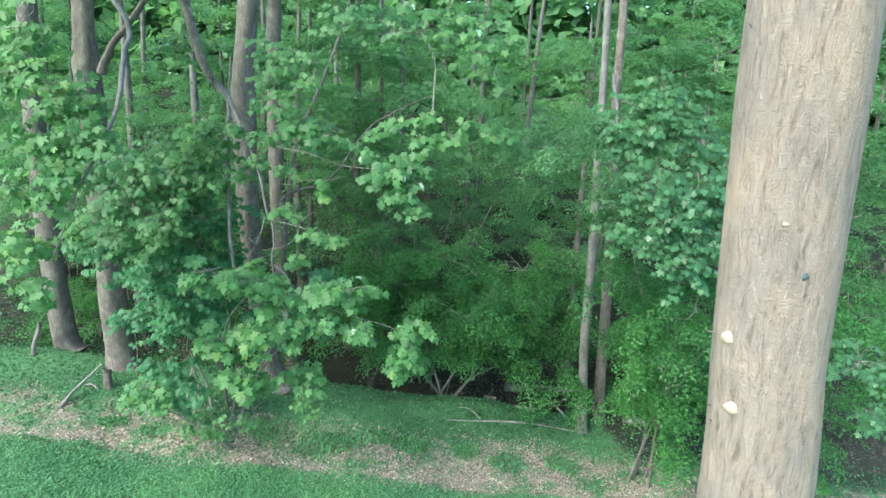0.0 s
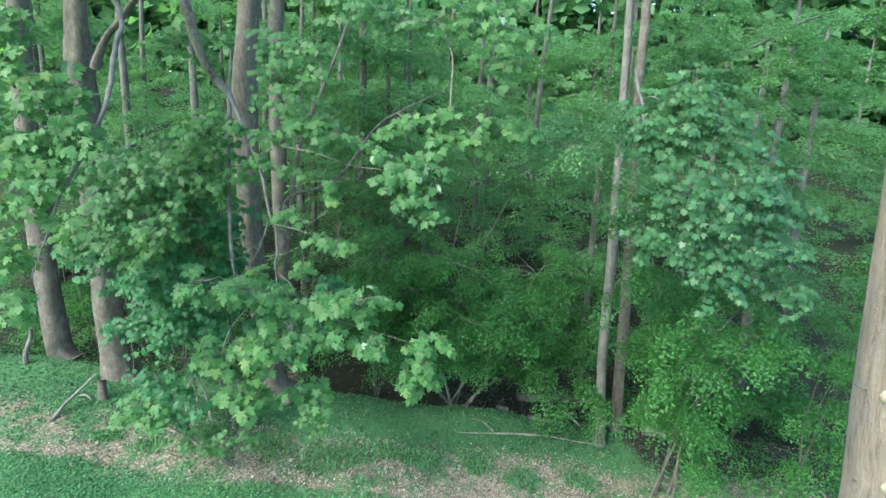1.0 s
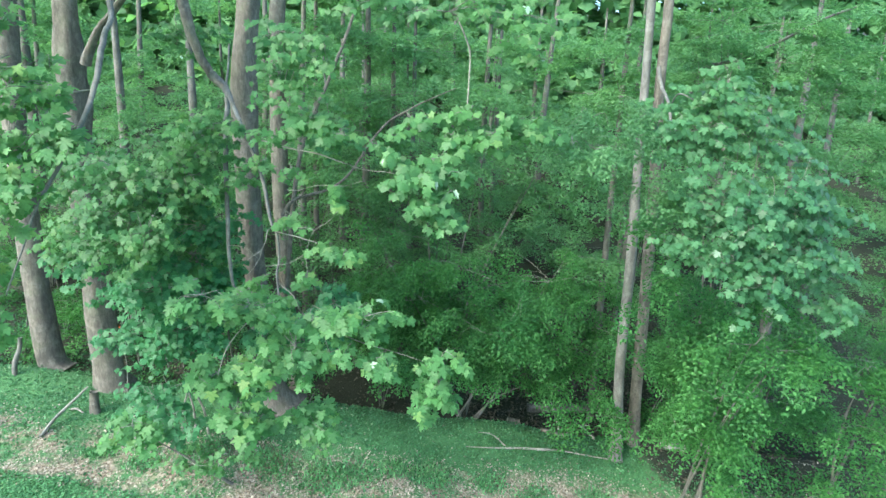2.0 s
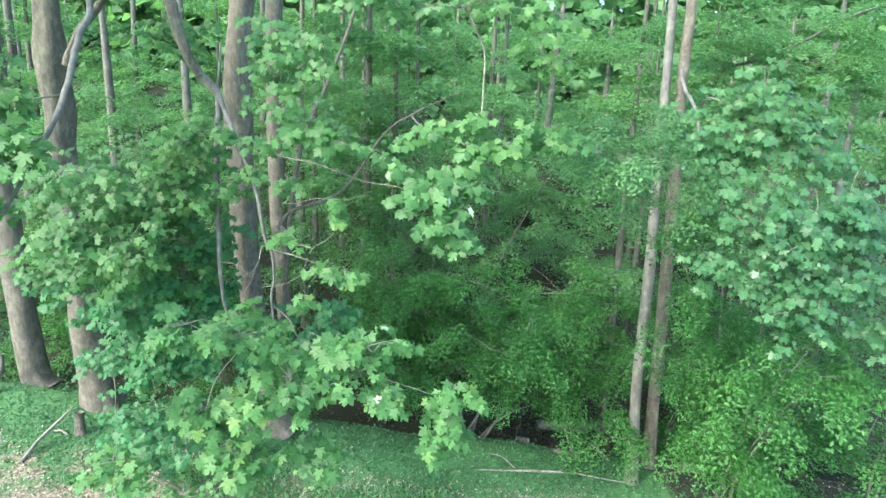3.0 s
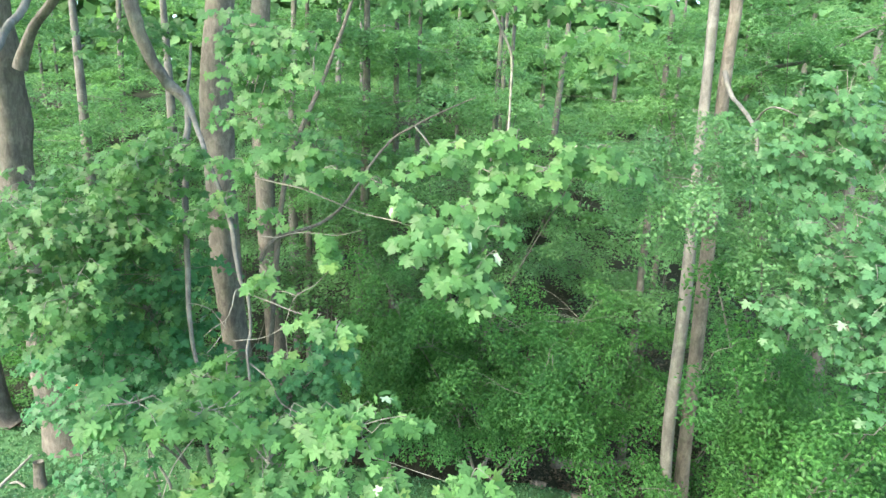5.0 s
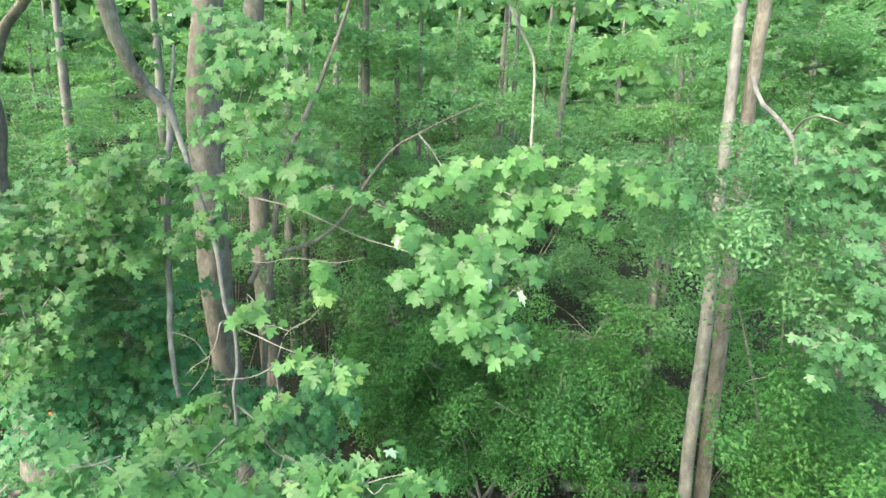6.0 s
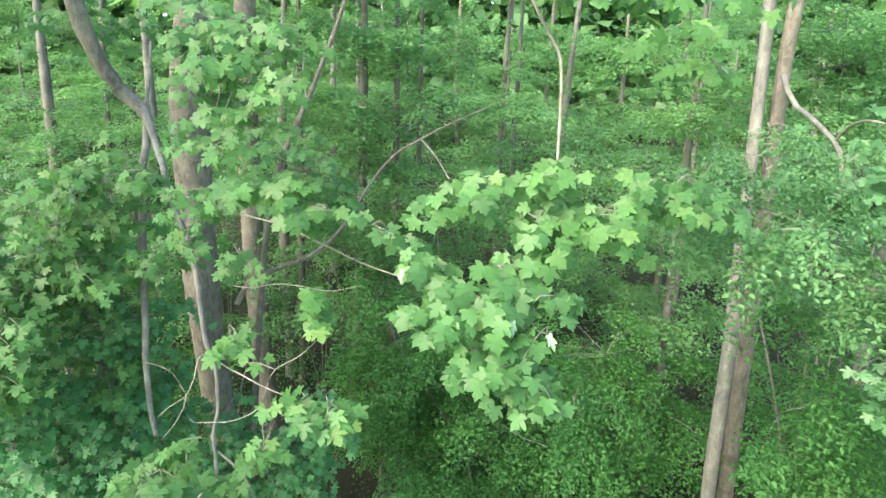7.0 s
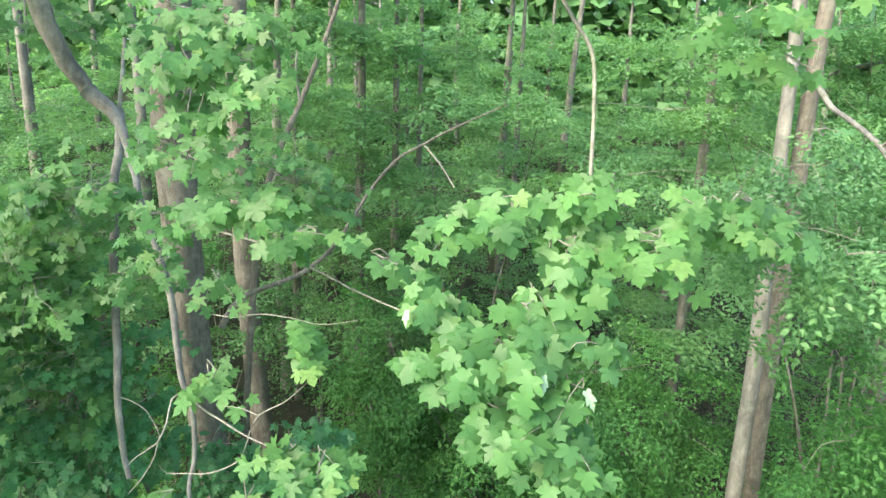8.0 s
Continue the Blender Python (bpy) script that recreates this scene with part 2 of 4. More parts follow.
    faces.append(tuple((n - 1) * sides + k for k in reversed(range(sides))))
    return verts, faces


def joined(pieces):
    verts, faces = [], []
    for v, f in pieces:
        o = len(verts)
        verts += v
        faces += [tuple(i + o for i in face) for face in f]
    return verts, faces


# leaf blades, stalk at the origin, tip along +y, upper face +z
MAPLE_EDGE = [(0, 0), (0.14, -0.1), (0.35, -0.13), (0.58, -0.03), (0.48, 0.09), (0.4, 0.16), (0.55, 0.26), (0.63, 0.4), (0.73, 0.6), (0.55, 0.59), (0.42, 0.59), (0.28, 0.51), (0.32, 0.64), (0.33, 0.77), (0.16, 0.86), (0, 1.09)]
MAPLE_EDGE_FAR = [(0, 0), (0.3, -0.14), (0.6, -0.03), (0.35, 0.16), (0.57, 0.33), (0.74, 0.62), (0.44, 0.58), (0.25, 0.48), (0.32, 0.74), (0, 1.1)]


def maple_blade(edge=MAPLE_EDGE):
    """Five pointed lobes, folded a little along the midrib, the rim drooping."""
    left = [(-x, y) for x, y in reversed(edge[1:-1])]
    pts = [(0.0, 0.3)] + edge + left
    verts = [(x, y, 0.1 * abs(x) - 0.26 * x * x - 0.16 * max(y, 0) ** 2) for x, y in pts]
    n = len(pts) - 1
    return np.array(verts), [(0, 1 + i, 1 + (i + 1) % n) for i in range(n)]


def oval_blade(wide=0.27):
    v = [(0, 0, 0), (wide, 0.38, 0.07), (wide * 0.7, 0.7, 0.04), (0, 1, -0.14), (-wide * 0.7, 0.7, 0.04), (-wide, 0.38, 0.07)]
    return np.array(v), [(0, 1, 2, 3), (0, 3, 4, 5)]


def dart_blade(wide=0.42):
    v = [(0, 0, 0), (wide, 0.5, 0.08), (0, 1, -0.05), (-wide, 0.5, 0.1)]
    return np.array(v), [(0, 1, 2), (0, 2, 3)]


def blades(name, where, turn, size, blade, mats, pick=None):
    """One mesh of many leaves: places (n,3), turns (n,3,3), sizes (n,)."""
    v, f = blade
    n, k = len(where), len(v)
    co = (np.einsum("nij,kj->nki", turn, v) * size[:, None, None] + where[:, None]).reshape(-1, 3)
    starts, loops, totals, at = [], [], [], 0
    for face in f:
        totals.append(len(face))
        loops += list(face)
    per = len(loops)
    all_loops = (np.arange(n)[:, None] * k + np.array(loops)[None]).ravel()
    all_totals = np.tile(totals, n)
    all_starts = np.concatenate([[0], np.cumsum(all_totals)[:-1]])
    me = bpy.data.meshes.new(name)
    me.vertices.add(n * k)
    me.vertices.foreach_set("co", co.astype(np.float32).ravel())
    me.loops.add(len(all_loops))
    me.loops.foreach_set("vertex_index", all_loops.astype(np.int32))
    me.polygons.add(len(all_totals))
    me.polygons.foreach_set("loop_start", all_starts.astype(np.int32))
    for m in (mats if isinstance(mats, (list, tuple)) else [mats]):
        me.materials.append(m)
    if pick is not None:
        me.polygons.foreach_set("material_index", np.repeat(pick, len(f)).astype(np.int32))
    me.update(calc_edges=True)
    me.shade_smooth()
    return me


def turns(normal, tip):
    """Turns whose z is the leaf's upper face and whose y runs to its tip."""
    z = normal / (np.linalg.norm(normal, axis=1)[:, None] + 1e-9)
    y = tip - z * np.sum(tip * z, axis=1)[:, None]
    y /= np.linalg.norm(y, axis=1)[:, None] + 1e-9
    x = np.cross(y, z)
    return np.stack([x, y, z], axis=2)


def in_ball(n, rng):
    d = rng.normal(size=(n, 3)) * 0.52
    far = np.linalg.norm(d, axis=1)[:, None]
    return d * np.minimum(1, 1.35 / far)


def maple_clump(row, rng, leaf=0.125, density=2.1, depth=0.8, face=0.6):
    """Drooping leafy shoots inside an uneven clump: leaves in pairs along each shoot, on long stalks. Gives leaves and the shoots' lines."""
    x, y, z, rx, rz = row
    ry = depth * (rx + rz) / 2
    count = max(3, int(density * 9.5 * (rx * rz + 0.5 * ry * (rx + rz)) / 0.4))
    hub = np.array([x, y, z])
    girth = np.array([rx, ry, rz])
    where, normal, tip, size, lines = [], [], [], [], []
    for root in in_ball(count, rng) * 0.85:
        aim = math.atan2(root[1] * ry - 0.25 * rx, root[0] * rx) + rng.normal(0, 0.7)
        long = min(rng.uniform(0.22, 0.5), 0.35 + 0.4 * rx)
        way = np.array([math.cos(aim), math.sin(aim), rng.uniform(-0.35, 0.1)])
        side = np.array([-math.sin(aim), math.cos(aim), 0.0])
        start = hub + root * girth - way * long * 0.5
        pairs = int(rng.integers(3, 6))
        for k in range(pairs):
            u = (k + 0.6) / pairs
            at = start + way * long * u + np.array([0, 0, -0.3 * long * u * u])
            for flank in (-1, 1):
                out = side * flank * rng.uniform(0.6, 1.1) + way * (0.25 + 0.9 * u) + np.array([0, 0, rng.normal(-0.1, 0.25)])
                out /= np.linalg.norm(out)
                where.append(at + out * rng.uniform(0.05, 0.11))
                normal.append(np.array([0, -face, 1.3 - face]) + out * 0.3)
                tip.append(out * 0.75 + np.array([0, -0.3, -0.7]))
                size.append(0.75 + 0.4 * math.sin(3.0 * u))
        lines.append((start, start + way * long * 0.5 + np.array([0, 0, -0.07 * long]), start + way * long + np.array([0, 0, -0.3 * long])))
    n = len(where)
    where, normal, tip = np.array(where), np.array(normal) + rng.normal(0, 0.3, (n, 3)), np.array(tip) + rng.normal(0, 0.28, (n, 3))
    keep = rng.random(n) > 0.12
    return where[keep], turns(normal, tip)[keep], (leaf * np.array(size) * rng.uniform(0.7, 1.15, n))[keep], hub, lines


def spray(rng, leaf=0.1, length=0.95):
    """A flat beech spray along +y in its own frame: leaf places, normals, tips."""
    where, tip = [], []
    side = 1
    s = 0.12
    while s < length:
        reach = (0.5 * length) * (1 - s / length) ** 0.7 * rng.uniform(0.7, 1.1) + 0.06
        ang = radians(52) * side
        way = np.array([math.sin(ang), math.cos(ang), -0.12])
        k = np.arange(0.03, reach, leaf * 0.7)
        for j, d in enumerate(k):
            flip = 1 if j % 2 else -1
            a2 = ang + flip * radians(48)
            where.append(np.array([0, s, -0.16 * (s / length) ** 2]) + way * d)
            tip.append(np.array([math.sin(a2), math.cos(a2), -0.2]))
        side = -side
        s += leaf * 0.75
    return np.array(where), np.array(tip)


SPRAYS = [spray(np.random.default_rng(i)) for i in range(5)]


def beech_clump(row, rng, density=1.15, depth=0.8, big=1.0, slope=0.5):
    """Tiers of flat sprays that reach out towards the open side and droop."""
    x, y, z, rx, rz = row
    ry = depth * (rx + rz) / 2
    n = max(5, int(density * 9.5 * (rx * rz + 0.5 * ry * (rx + rz)) / (0.5 * big * big)))
    hub = np.array([x, y, z])
    at = hub + in_ball(max(2, n // 5), rng) * np.array([rx, ry, rz])
    W, T, S = [], [], []
    for p in at:
        way = rng.normal(0, 0.9) + math.pi
        long = big * rng.uniform(0.7, 1.05)
        for k in range(5):
            s = k / 4
            lw, lt = SPRAYS[rng.integers(len(SPRAYS))]
            keep = rng.random(len(lw)) > 0.1
            lw, lt = lw[keep], lt[keep]
            yaw = way + (0 if k == 4 else (0.65 if k % 2 else -0.65)) + rng.normal(0, 0.15)
            droop = -slope * (0.55 + 0.9 * s) + rng.normal(0, 0.08)
            m = np.array((Matrix.Rotation(yaw, 3, "Z") @ Matrix.Rotation(droop, 3, "X") @ Matrix.Rotation(rng.normal(0, 0.1), 3, "Y")))
            sc = big * rng.uniform(0.7, 1.05)
            node_at = p + np.array([-math.sin(way), math.cos(way), 0]) * (s - 0.4) * long + np.array([0, 0, -0.45 * slope * long * s * s])
            W.append(node_at + (lw - np.array([0, 0.3, 0]) + rng.normal(0, 0.035, lw.shape)) @ m.T * sc)
            nn = np.tile([0, 0, 1.0], (len(lw), 1)) + rng.normal(0, 0.34, (len(lw), 3))
            T.append(turns(nn @ m.T, (lt + rng.normal(0, 0.45, lt.shape)) @ m.T))
            S.append(0.108 * sc * rng.uniform(0.75, 1.2, len(lw)))
    return np.vstack(W), np.vstack(T), np.concatenate(S), hub, at


def twigs_to(hub, tufts, rng, thick=0.008, share=0.7):
    """Fine wood from the middle of a clump to its sprays, or along its shoots."""
    pieces = []
    for p in tufts:
        if rng.random() > share:
            continue
        if isinstance(p, tuple):
            a, b, c = p
            mid = (hub + a) / 2 + rng.normal(0, 0.05, 3)
            if np.linalg.norm(hub - a) < 1.2:
                pieces.append(tube([(*hub, thick * 0.8), (*mid, thick * 0.65), (*a, thick * 0.5)], 4, 0.25))
            pieces.append(tube([(*a, thick * 0.5), (*b, thick * 0.4), (*c, thick * 0.2)], 4, 0.2))
            continue
        mid = (hub + p) / 2 + rng.normal(0, 0.06, 3) + np.array([0, 0, 0.08])
        pieces.append(tube([(*hub, thick), (*mid, thick * 0.7), (*p, thick * 0.35)], 4, 0.2))
    return pieces


def leafy(parent, rows, rng, kind="maple", mat=None, name="foliage", twig_mat=None, under=0.002, blade=None, **how):
    """The leaf masses of one plant: one part for the leaves, one for the fine twigs."""
    W, T, S, tw = [], [], [], []
    for row in rows:
        w, t, s, hub, at = (maple_clump if kind == "maple" else beech_clump)(row, rng, **how)
        W.append(w), T.append(t), S.append(s)
        tw += twigs_to(hub, at, rng, 0.009 if kind == "maple" else 0.007, 0.6)
    W, T, S = np.vstack(W), np.concatenate(T), np.concatenate(S)
    blade = blade or (maple_blade(MAPLE_EDGE_FAR) if kind == "maple" else oval_blade())
    pick = (rng.random(len(W)) < under).astype(int) if kind == "maple" else None
    me = blades(name, W, T, S, blade, [mat, MAPLE_UNDER] if kind == "maple" else mat, pick)
    tagged(hang(name, me, parent), kind="stuff")
    v, f = joined(tw)
    tagged(hang("brushwood", mesh_of("brushwood", v, f, twig_mat or TWIG), parent), kind="stuff")
    return len(W)


def limb(parent, points, mat, name="limb", sides=8, rough=0.06, step=0.15, seed=1, label=""):
    v, f = tube(points, sides, step, rough, 0, seed, 0.3 if name == "bare_twig" else 0.12)
    return hang(name, mesh_of(name, v, f, mat, True), parent, label)


def trunk(parent, points, mat, sides=18, rough=0.07, flare=0.35, seed=1, label="", step=0.22):
    v, f = tube(points, sides, step, rough, flare, seed)
    return hang("trunk", mesh_of("trunk", v, f, mat, True), parent, label)


# ---------------------------------------------------------------- ground
def height(x, y):
    """The meadow tilts down to the right, falls into a shallow ditch behind the forest's edge, and climbs a hill beyond."""
    xs = np.clip(x, -18, 18)
    z = -0.08 * xs - 0.1 + 0.15 * (np.clip(y, -10, 17.2) - 14)
    z = z - 1.1 * np.clip((y - 17.2) / 1.8, 0, 1) + 0.33 * np.clip(y - 20.5, 0, 45) + 0.04 * np.clip(y - 65.5, 0, 60)
    rise = np.clip((x + 0.42 * y) / 10, 0, 1) + np.clip((-x - 0.64 * y) / 10, 0, 1)
    z = z + 0.5 * np.clip(y - 72, 0, 45) * rise
    return z + 0.06 * np.sin(1.3 * x + 0.7 * y) + 0.05 * np.sin(2.3 * y - 0.9 * x) + 0.03 * np.sin(4.1 * x) * np.sin(3.7 * y)


def ground_material():
    m, t, p, out = material("meadow_and_shaded_forest_floor")
    tc = t.nodes.new("ShaderNodeTexCoord")
    sep = t.nodes.new("ShaderNodeSeparateXYZ")
    t.links.new(tc.outputs["Object"], sep.inputs[0])
    fine = node(t, "ShaderNodeTexNoise", Scale=14.0, Detail=6.0, Roughness=0.7)
    wide = node(t, "ShaderNodeTexNoise", Scale=0.9, Detail=4.0)
    cell = node(t, "ShaderNodeTexVoronoi", Scale=22.0)
    for n in (fine, wide, cell):
        t.links.new(tc.outputs["Object"], n.inputs["Vector"])
    green = ramp(t, fine.outputs["Fac"], [(0.3, (0.04, 0.1, 0.04)), (0.6, (0.06, 0.155, 0.058)), (0.8, (0.09, 0.2, 0.08))])
    brown = ramp(t, cell.outputs["Color"], [(0.1, (0.09, 0.065, 0.05)), (0.5, (0.2, 0.155, 0.12)), (0.9, (0.36, 0.3, 0.25))])
    # Near-black: the shade under the trees is painted into this floor colour.
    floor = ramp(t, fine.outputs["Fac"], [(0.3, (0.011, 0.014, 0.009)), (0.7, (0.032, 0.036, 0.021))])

    def between(a, b, soft, wood=0.0):
        n = t.nodes.new("ShaderNodeMapRange")
        n.inputs["From Min"].default_value, n.inputs["From Max"].default_value = a, a + soft
        n2 = t.nodes.new("ShaderNodeMapRange")
        n2.inputs["From Min"].default_value, n2.inputs["From Max"].default_value = b, b - soft
        shake = t.nodes.new("ShaderNodeMath")
        shake.operation = "MULTIPLY_ADD"
        t.links.new(wide.outputs["Fac"], shake.inputs[0])
        shake.inputs[1].default_value = 1.6
        aside = t.nodes.new("ShaderNodeMapRange")
        aside.inputs["From Min"].default_value, aside.inputs["From Max"].default_value = 5.0, 6.6
        aside.inputs["To Max"].default_value = wood
        t.links.new(sep.outputs["X"], aside.inputs["Value"])
        shift = t.nodes.new("ShaderNodeMath")
        shift.operation = "ADD"
        t.links.new(aside.outputs[0], shift.inputs[0])
        t.links.new(sep.outputs["Y"], shift.inputs[1])
        t.links.new(shift.outputs[0], shake.inputs[2])
        t.links.new(shake.outputs[0], n.inputs["Value"])
        t.links.new(shake.outputs[0], n2.inputs["Value"])
        both = t.nodes.new("ShaderNodeMath")
        both.operation = "MULTIPLY"
        t.links.new(n.outputs[0], both.inputs[0])
        t.links.new(n2.outputs[0], both.inputs[1])
        return both.outputs[0]

    patch = node(t, "ShaderNodeTexNoise", Scale=1.6, Detail=5.0, Roughness=0.65)
    t.links.new(tc.outputs["Object"], patch.inputs["Vector"])
    bare = ramp(t, patch.outputs["Fac"], [(0.41, (0, 0, 0)), (0.57, (1, 1, 1))])
    band = t.nodes.new("ShaderNodeMath")
    band.operation = "MULTIPLY"
    t.links.new(between(13.6, 16.0, 0.5), band.inputs[0])
    t.links.new(bare.outputs[0], band.inputs[1])
    colour = mixed(t, "MIX", band.outputs[0], green.outputs[0], brown.outputs[0])
    # Painted shade starts nearer on the right, under the thicket.
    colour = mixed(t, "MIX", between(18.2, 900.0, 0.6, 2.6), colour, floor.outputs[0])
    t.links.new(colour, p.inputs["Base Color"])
    p.inputs["Roughness"].default_value = 0.95
    bump = node(t, "ShaderNodeBump", Strength=0.7, Distance=0.04)
    t.links.new(fine.outputs["Fac"], bump.inputs["Height"])
    t.links.new(bump.outputs[0], p.inputs["Normal"])
    return m


def build_ground():
    gx = np.concatenate([[-900, -500, -250, -120, -90, -70, -62, -56, -50], np.arange(-45, 46, 0.5), [50, 56, 62, 70, 90, 120, 250, 500, 900]])
    gy = np.concatenate([[-900, -500, -250, -120, -60, -30, -15, -5], np.arange(0, 30, 0.4), np.arange(30, 80, 2.0), [82, 86, 90, 95, 100, 110, 120, 200, 400, 900]])
    X, Y = np.meshgrid(gx, gy)
    Z = height(X, Y)
    verts = [tuple(v) for v in np.stack([X, Y, Z], -1).reshape(-1, 3)]
    w = len(gx)
    faces = [(j * w + i, j * w + i + 1, (j + 1) * w + i + 1, (j + 1) * w + i) for j in range(len(gy) - 1) for i in range(w - 1)]
    tagged(new("ground", mesh_of("ground", verts, faces, ground_material(), True)), "mown grass strip, fallen leaves and forest floor with shade in its colour", "ground", kind="structure")


build_ground()


def scatter(name, n, box, rng, size, mat, blade, flat, label, category, keep=None):
    x = rng.uniform(box[0], box[1], n)
    y = rng.uniform(box[2], box[3], n)
    if keep is not None:
        k = keep(x, y, rng)
        x, y = x[k], y[k]
    n = len(x)
    where = np.stack([x, y, height(x, y) + rng.uniform(0.0, 0.05, n)], 1)
    normal = np.array([0, 0, 1.0]) * flat + rng.normal(0, 0.5, (n, 3))
    tip = rng.normal(0, 1, (n, 3)) + np.array([0, 0, (1 - flat) * 2.5])
    me = blades(name, where, turns(normal, tip), size * rng.uniform(0.6, 1.3, n), blade, mat)
    return tagged(new(name, me), label, category, kind="stuff")


def patchy(x, y, rng):
    return np.sin(1.9 * x + 1.1 * np.sin(1.7 * y)) * np.sin(2.6 * y + 0.8 * x) + rng.normal(0, 0.45, len(x))


def in_litter(x, y, rng):
    upper = 15.25 + 0.12 * np.sin(0.8 * x)
    lower = 12.85 + 0.04 * np.clip(x + 5, 0, 20) + 0.08 * np.sin(1.1 * x)
    return (y < upper + rng.normal(0, 0.25, len(x))) & (y > lower + rng.normal(0, 0.12, len(x))) & (patchy(x, y, rng) < 0.32) & (rng.random(len(x)) > 0.5 * np.clip((-x - 5) / 4, 0, 1))


scatter("fallen_leaves", 60000, (-15, 12, 12.4, 16.0), RNG, 0.055, DEAD, dart_blade(), 1.0, "dry brown fallen leaves lying in a band", "fallen leaves", in_litter)
scatter("grass", 90000, (-13.5, 6, 10.4, 13.1), RNG, 0.055, CLOVER, dart_blade(0.42), 1.6, "short fresh green grass and clover", "grass")
scatter("mown_grass", 20000, (-20, 16, -6, 9.7), RNG, 0.09, CLOVER, dart_blade(0.3), 0.8, "short fresh green grass of the meadow", "grass")
scatter("ground_cover", 60000, (-20, 16, 13.0, 18.0), RNG, 0.065, GRASS, dart_blade(0.4), 0.6, "low green ground cover at the forest edge", "ground cover",
        lambda x, y, r: ((y > 15.15 - 0.5 * np.clip((-x - 6) / 4, 0, 1) + r.normal(0, 0.25, len(x))) | (patchy(x, y, r) > 0.35)) & ((x < 5.6) | (y < 15.9 + r.normal(0, 0.3, len(x)))))
TUFTS = ((-6.9, 14.5, 0.55), (-5.0, 14.5, 0.60), (-3.4, 14.2, 0.70), (-2.7, 14.4, 0.60), (-1.7, 14.7, 0.45), (-0.7, 14.6, 0.60), (-8.1, 14.0, 0.40), (2.2, 14.3, 0.50), (0.9, 14.6, 0.40), (3.9, 14.5, 0.50), (-9.4, 14.2, 0.35))


def in_tufts(x, y, rng):
    near = np.full(len(x), 9.0)
    for tx, ty, size in TUFTS:
        near = np.minimum(near, np.hypot((x - tx) / 1.3, y - ty) / size)
    return near + rng.normal(0, 0.18, len(x)) < 0.75


scatter("grass_tufts", 60000, (-11, 7, 12.8, 15.9), RNG, 0.11, CLOVER, dart_blade(0.16), 0.25, "ragged green grass tufts among fallen leaves", "grass", in_tufts)
scatter("scattered_leaves", 2200, (-20, 14, 9.5, 17.3), RNG, 0.06, DEAD, dart_blade(), 0.9, "scattered dry leaves in the grass", "fallen leaves",
        lambda x, y, r: patchy(x, y, r) > 0.1)
scatter("forest_litter", 20000, (-25, 25, 18, 34), RNG, 0.11, SHADED_LITTER, dart_blade(), 1.0, "old brown leaves on the forest floor", "fallen leaves")

scatter("slope_litter", 9000, (0.5, 10, 18.6, 27), RNG, 0.12, SHADED_LITTER, dart_blade(), 1.0, "brown leaf litter on the wooded slope", "fallen leaves")
scatter("woodland_herbs", 26000, (-24, -6.5, 17.4, 24), RNG, 0.1, GRASS, dart_blade(0.4), 0.8, "low green herbs between the trunks", "ground cover", lambda x, y, r: patchy(x, y, r) > -0.35)
# Darkened leaves added here to paint in the thicket's shade.
scatter("thicket_litter", 2500, (5.6, 20, 14.8, 18.2), RNG, 0.1, SHADED_LITTER, dart_blade(), 1.0, "old brown leaves under the thicket", "fallen leaves")

# ---------------------------------------------------------------- the pale trunk beside the start of the path
pale = thing("pale_tree", (2.3, 3.22, float(height(2.3, 3.22))), "pale tan tree trunk with pruned branch scars", "tree")
trunk(pale, [(2.337, 3.225, float(height(2.34, 3.23)) - 0.1, 0.52), (2.307, 3.225, 0.2, 0.39), (2.247, 3.225, 4, 0.36), (2.167, 3.225, 6.85, 0.329), (2.098, 3.225, 7.80, 0.324), (2.064, 3.225, 8.83, 0.329), (2.038, 3.225, 9.86, 0.341), (2.008, 3.225, 12, 0.32), (1.988, 3.225, 16, 0.2), (1.988, 3.225, 19, 0.04)],
      BARK_PALE, 40, 0.035, 0.3, 3, step=0.08)


def disc_on_trunk(name, at, face, wide, tall, mat, lift=0.018, label=""):
    """A slightly domed oval patch on the bark, turned by face degrees from straight towards the meadow."""
    a = radians(face)
    side, out = np.array([math.cos(a), math.sin(a), 0]), np.array([math.sin(a), -math.cos(a), 0])
    verts, faces = [tuple(np.array(at) + out * (lift + 0.003))], []
    n = 14
    for k, (share, up) in enumerate(((0.85, lift + 0.002), (1.0, lift - 0.035))):
        for q in range(n):
            u = 2 * math.pi * q / n
            w = 1 + 0.12 * math.sin(3 * u + wide * 90)
            verts.append(tuple(np.array(at) + side * wide * share * w * math.cos(u) + np.array([0, 0, 1]) * tall * share * w * math.sin(u) + out * up))
    for q in range(n):
        q2 = (q + 1) % n
        faces += [(0, 1 + q, 1 + q2), (1 + q, 1 + n + q, 1 + n + q2, 1 + q2)]
    return hang(name, mesh_of(name, verts, faces, mat, True), pale, label)


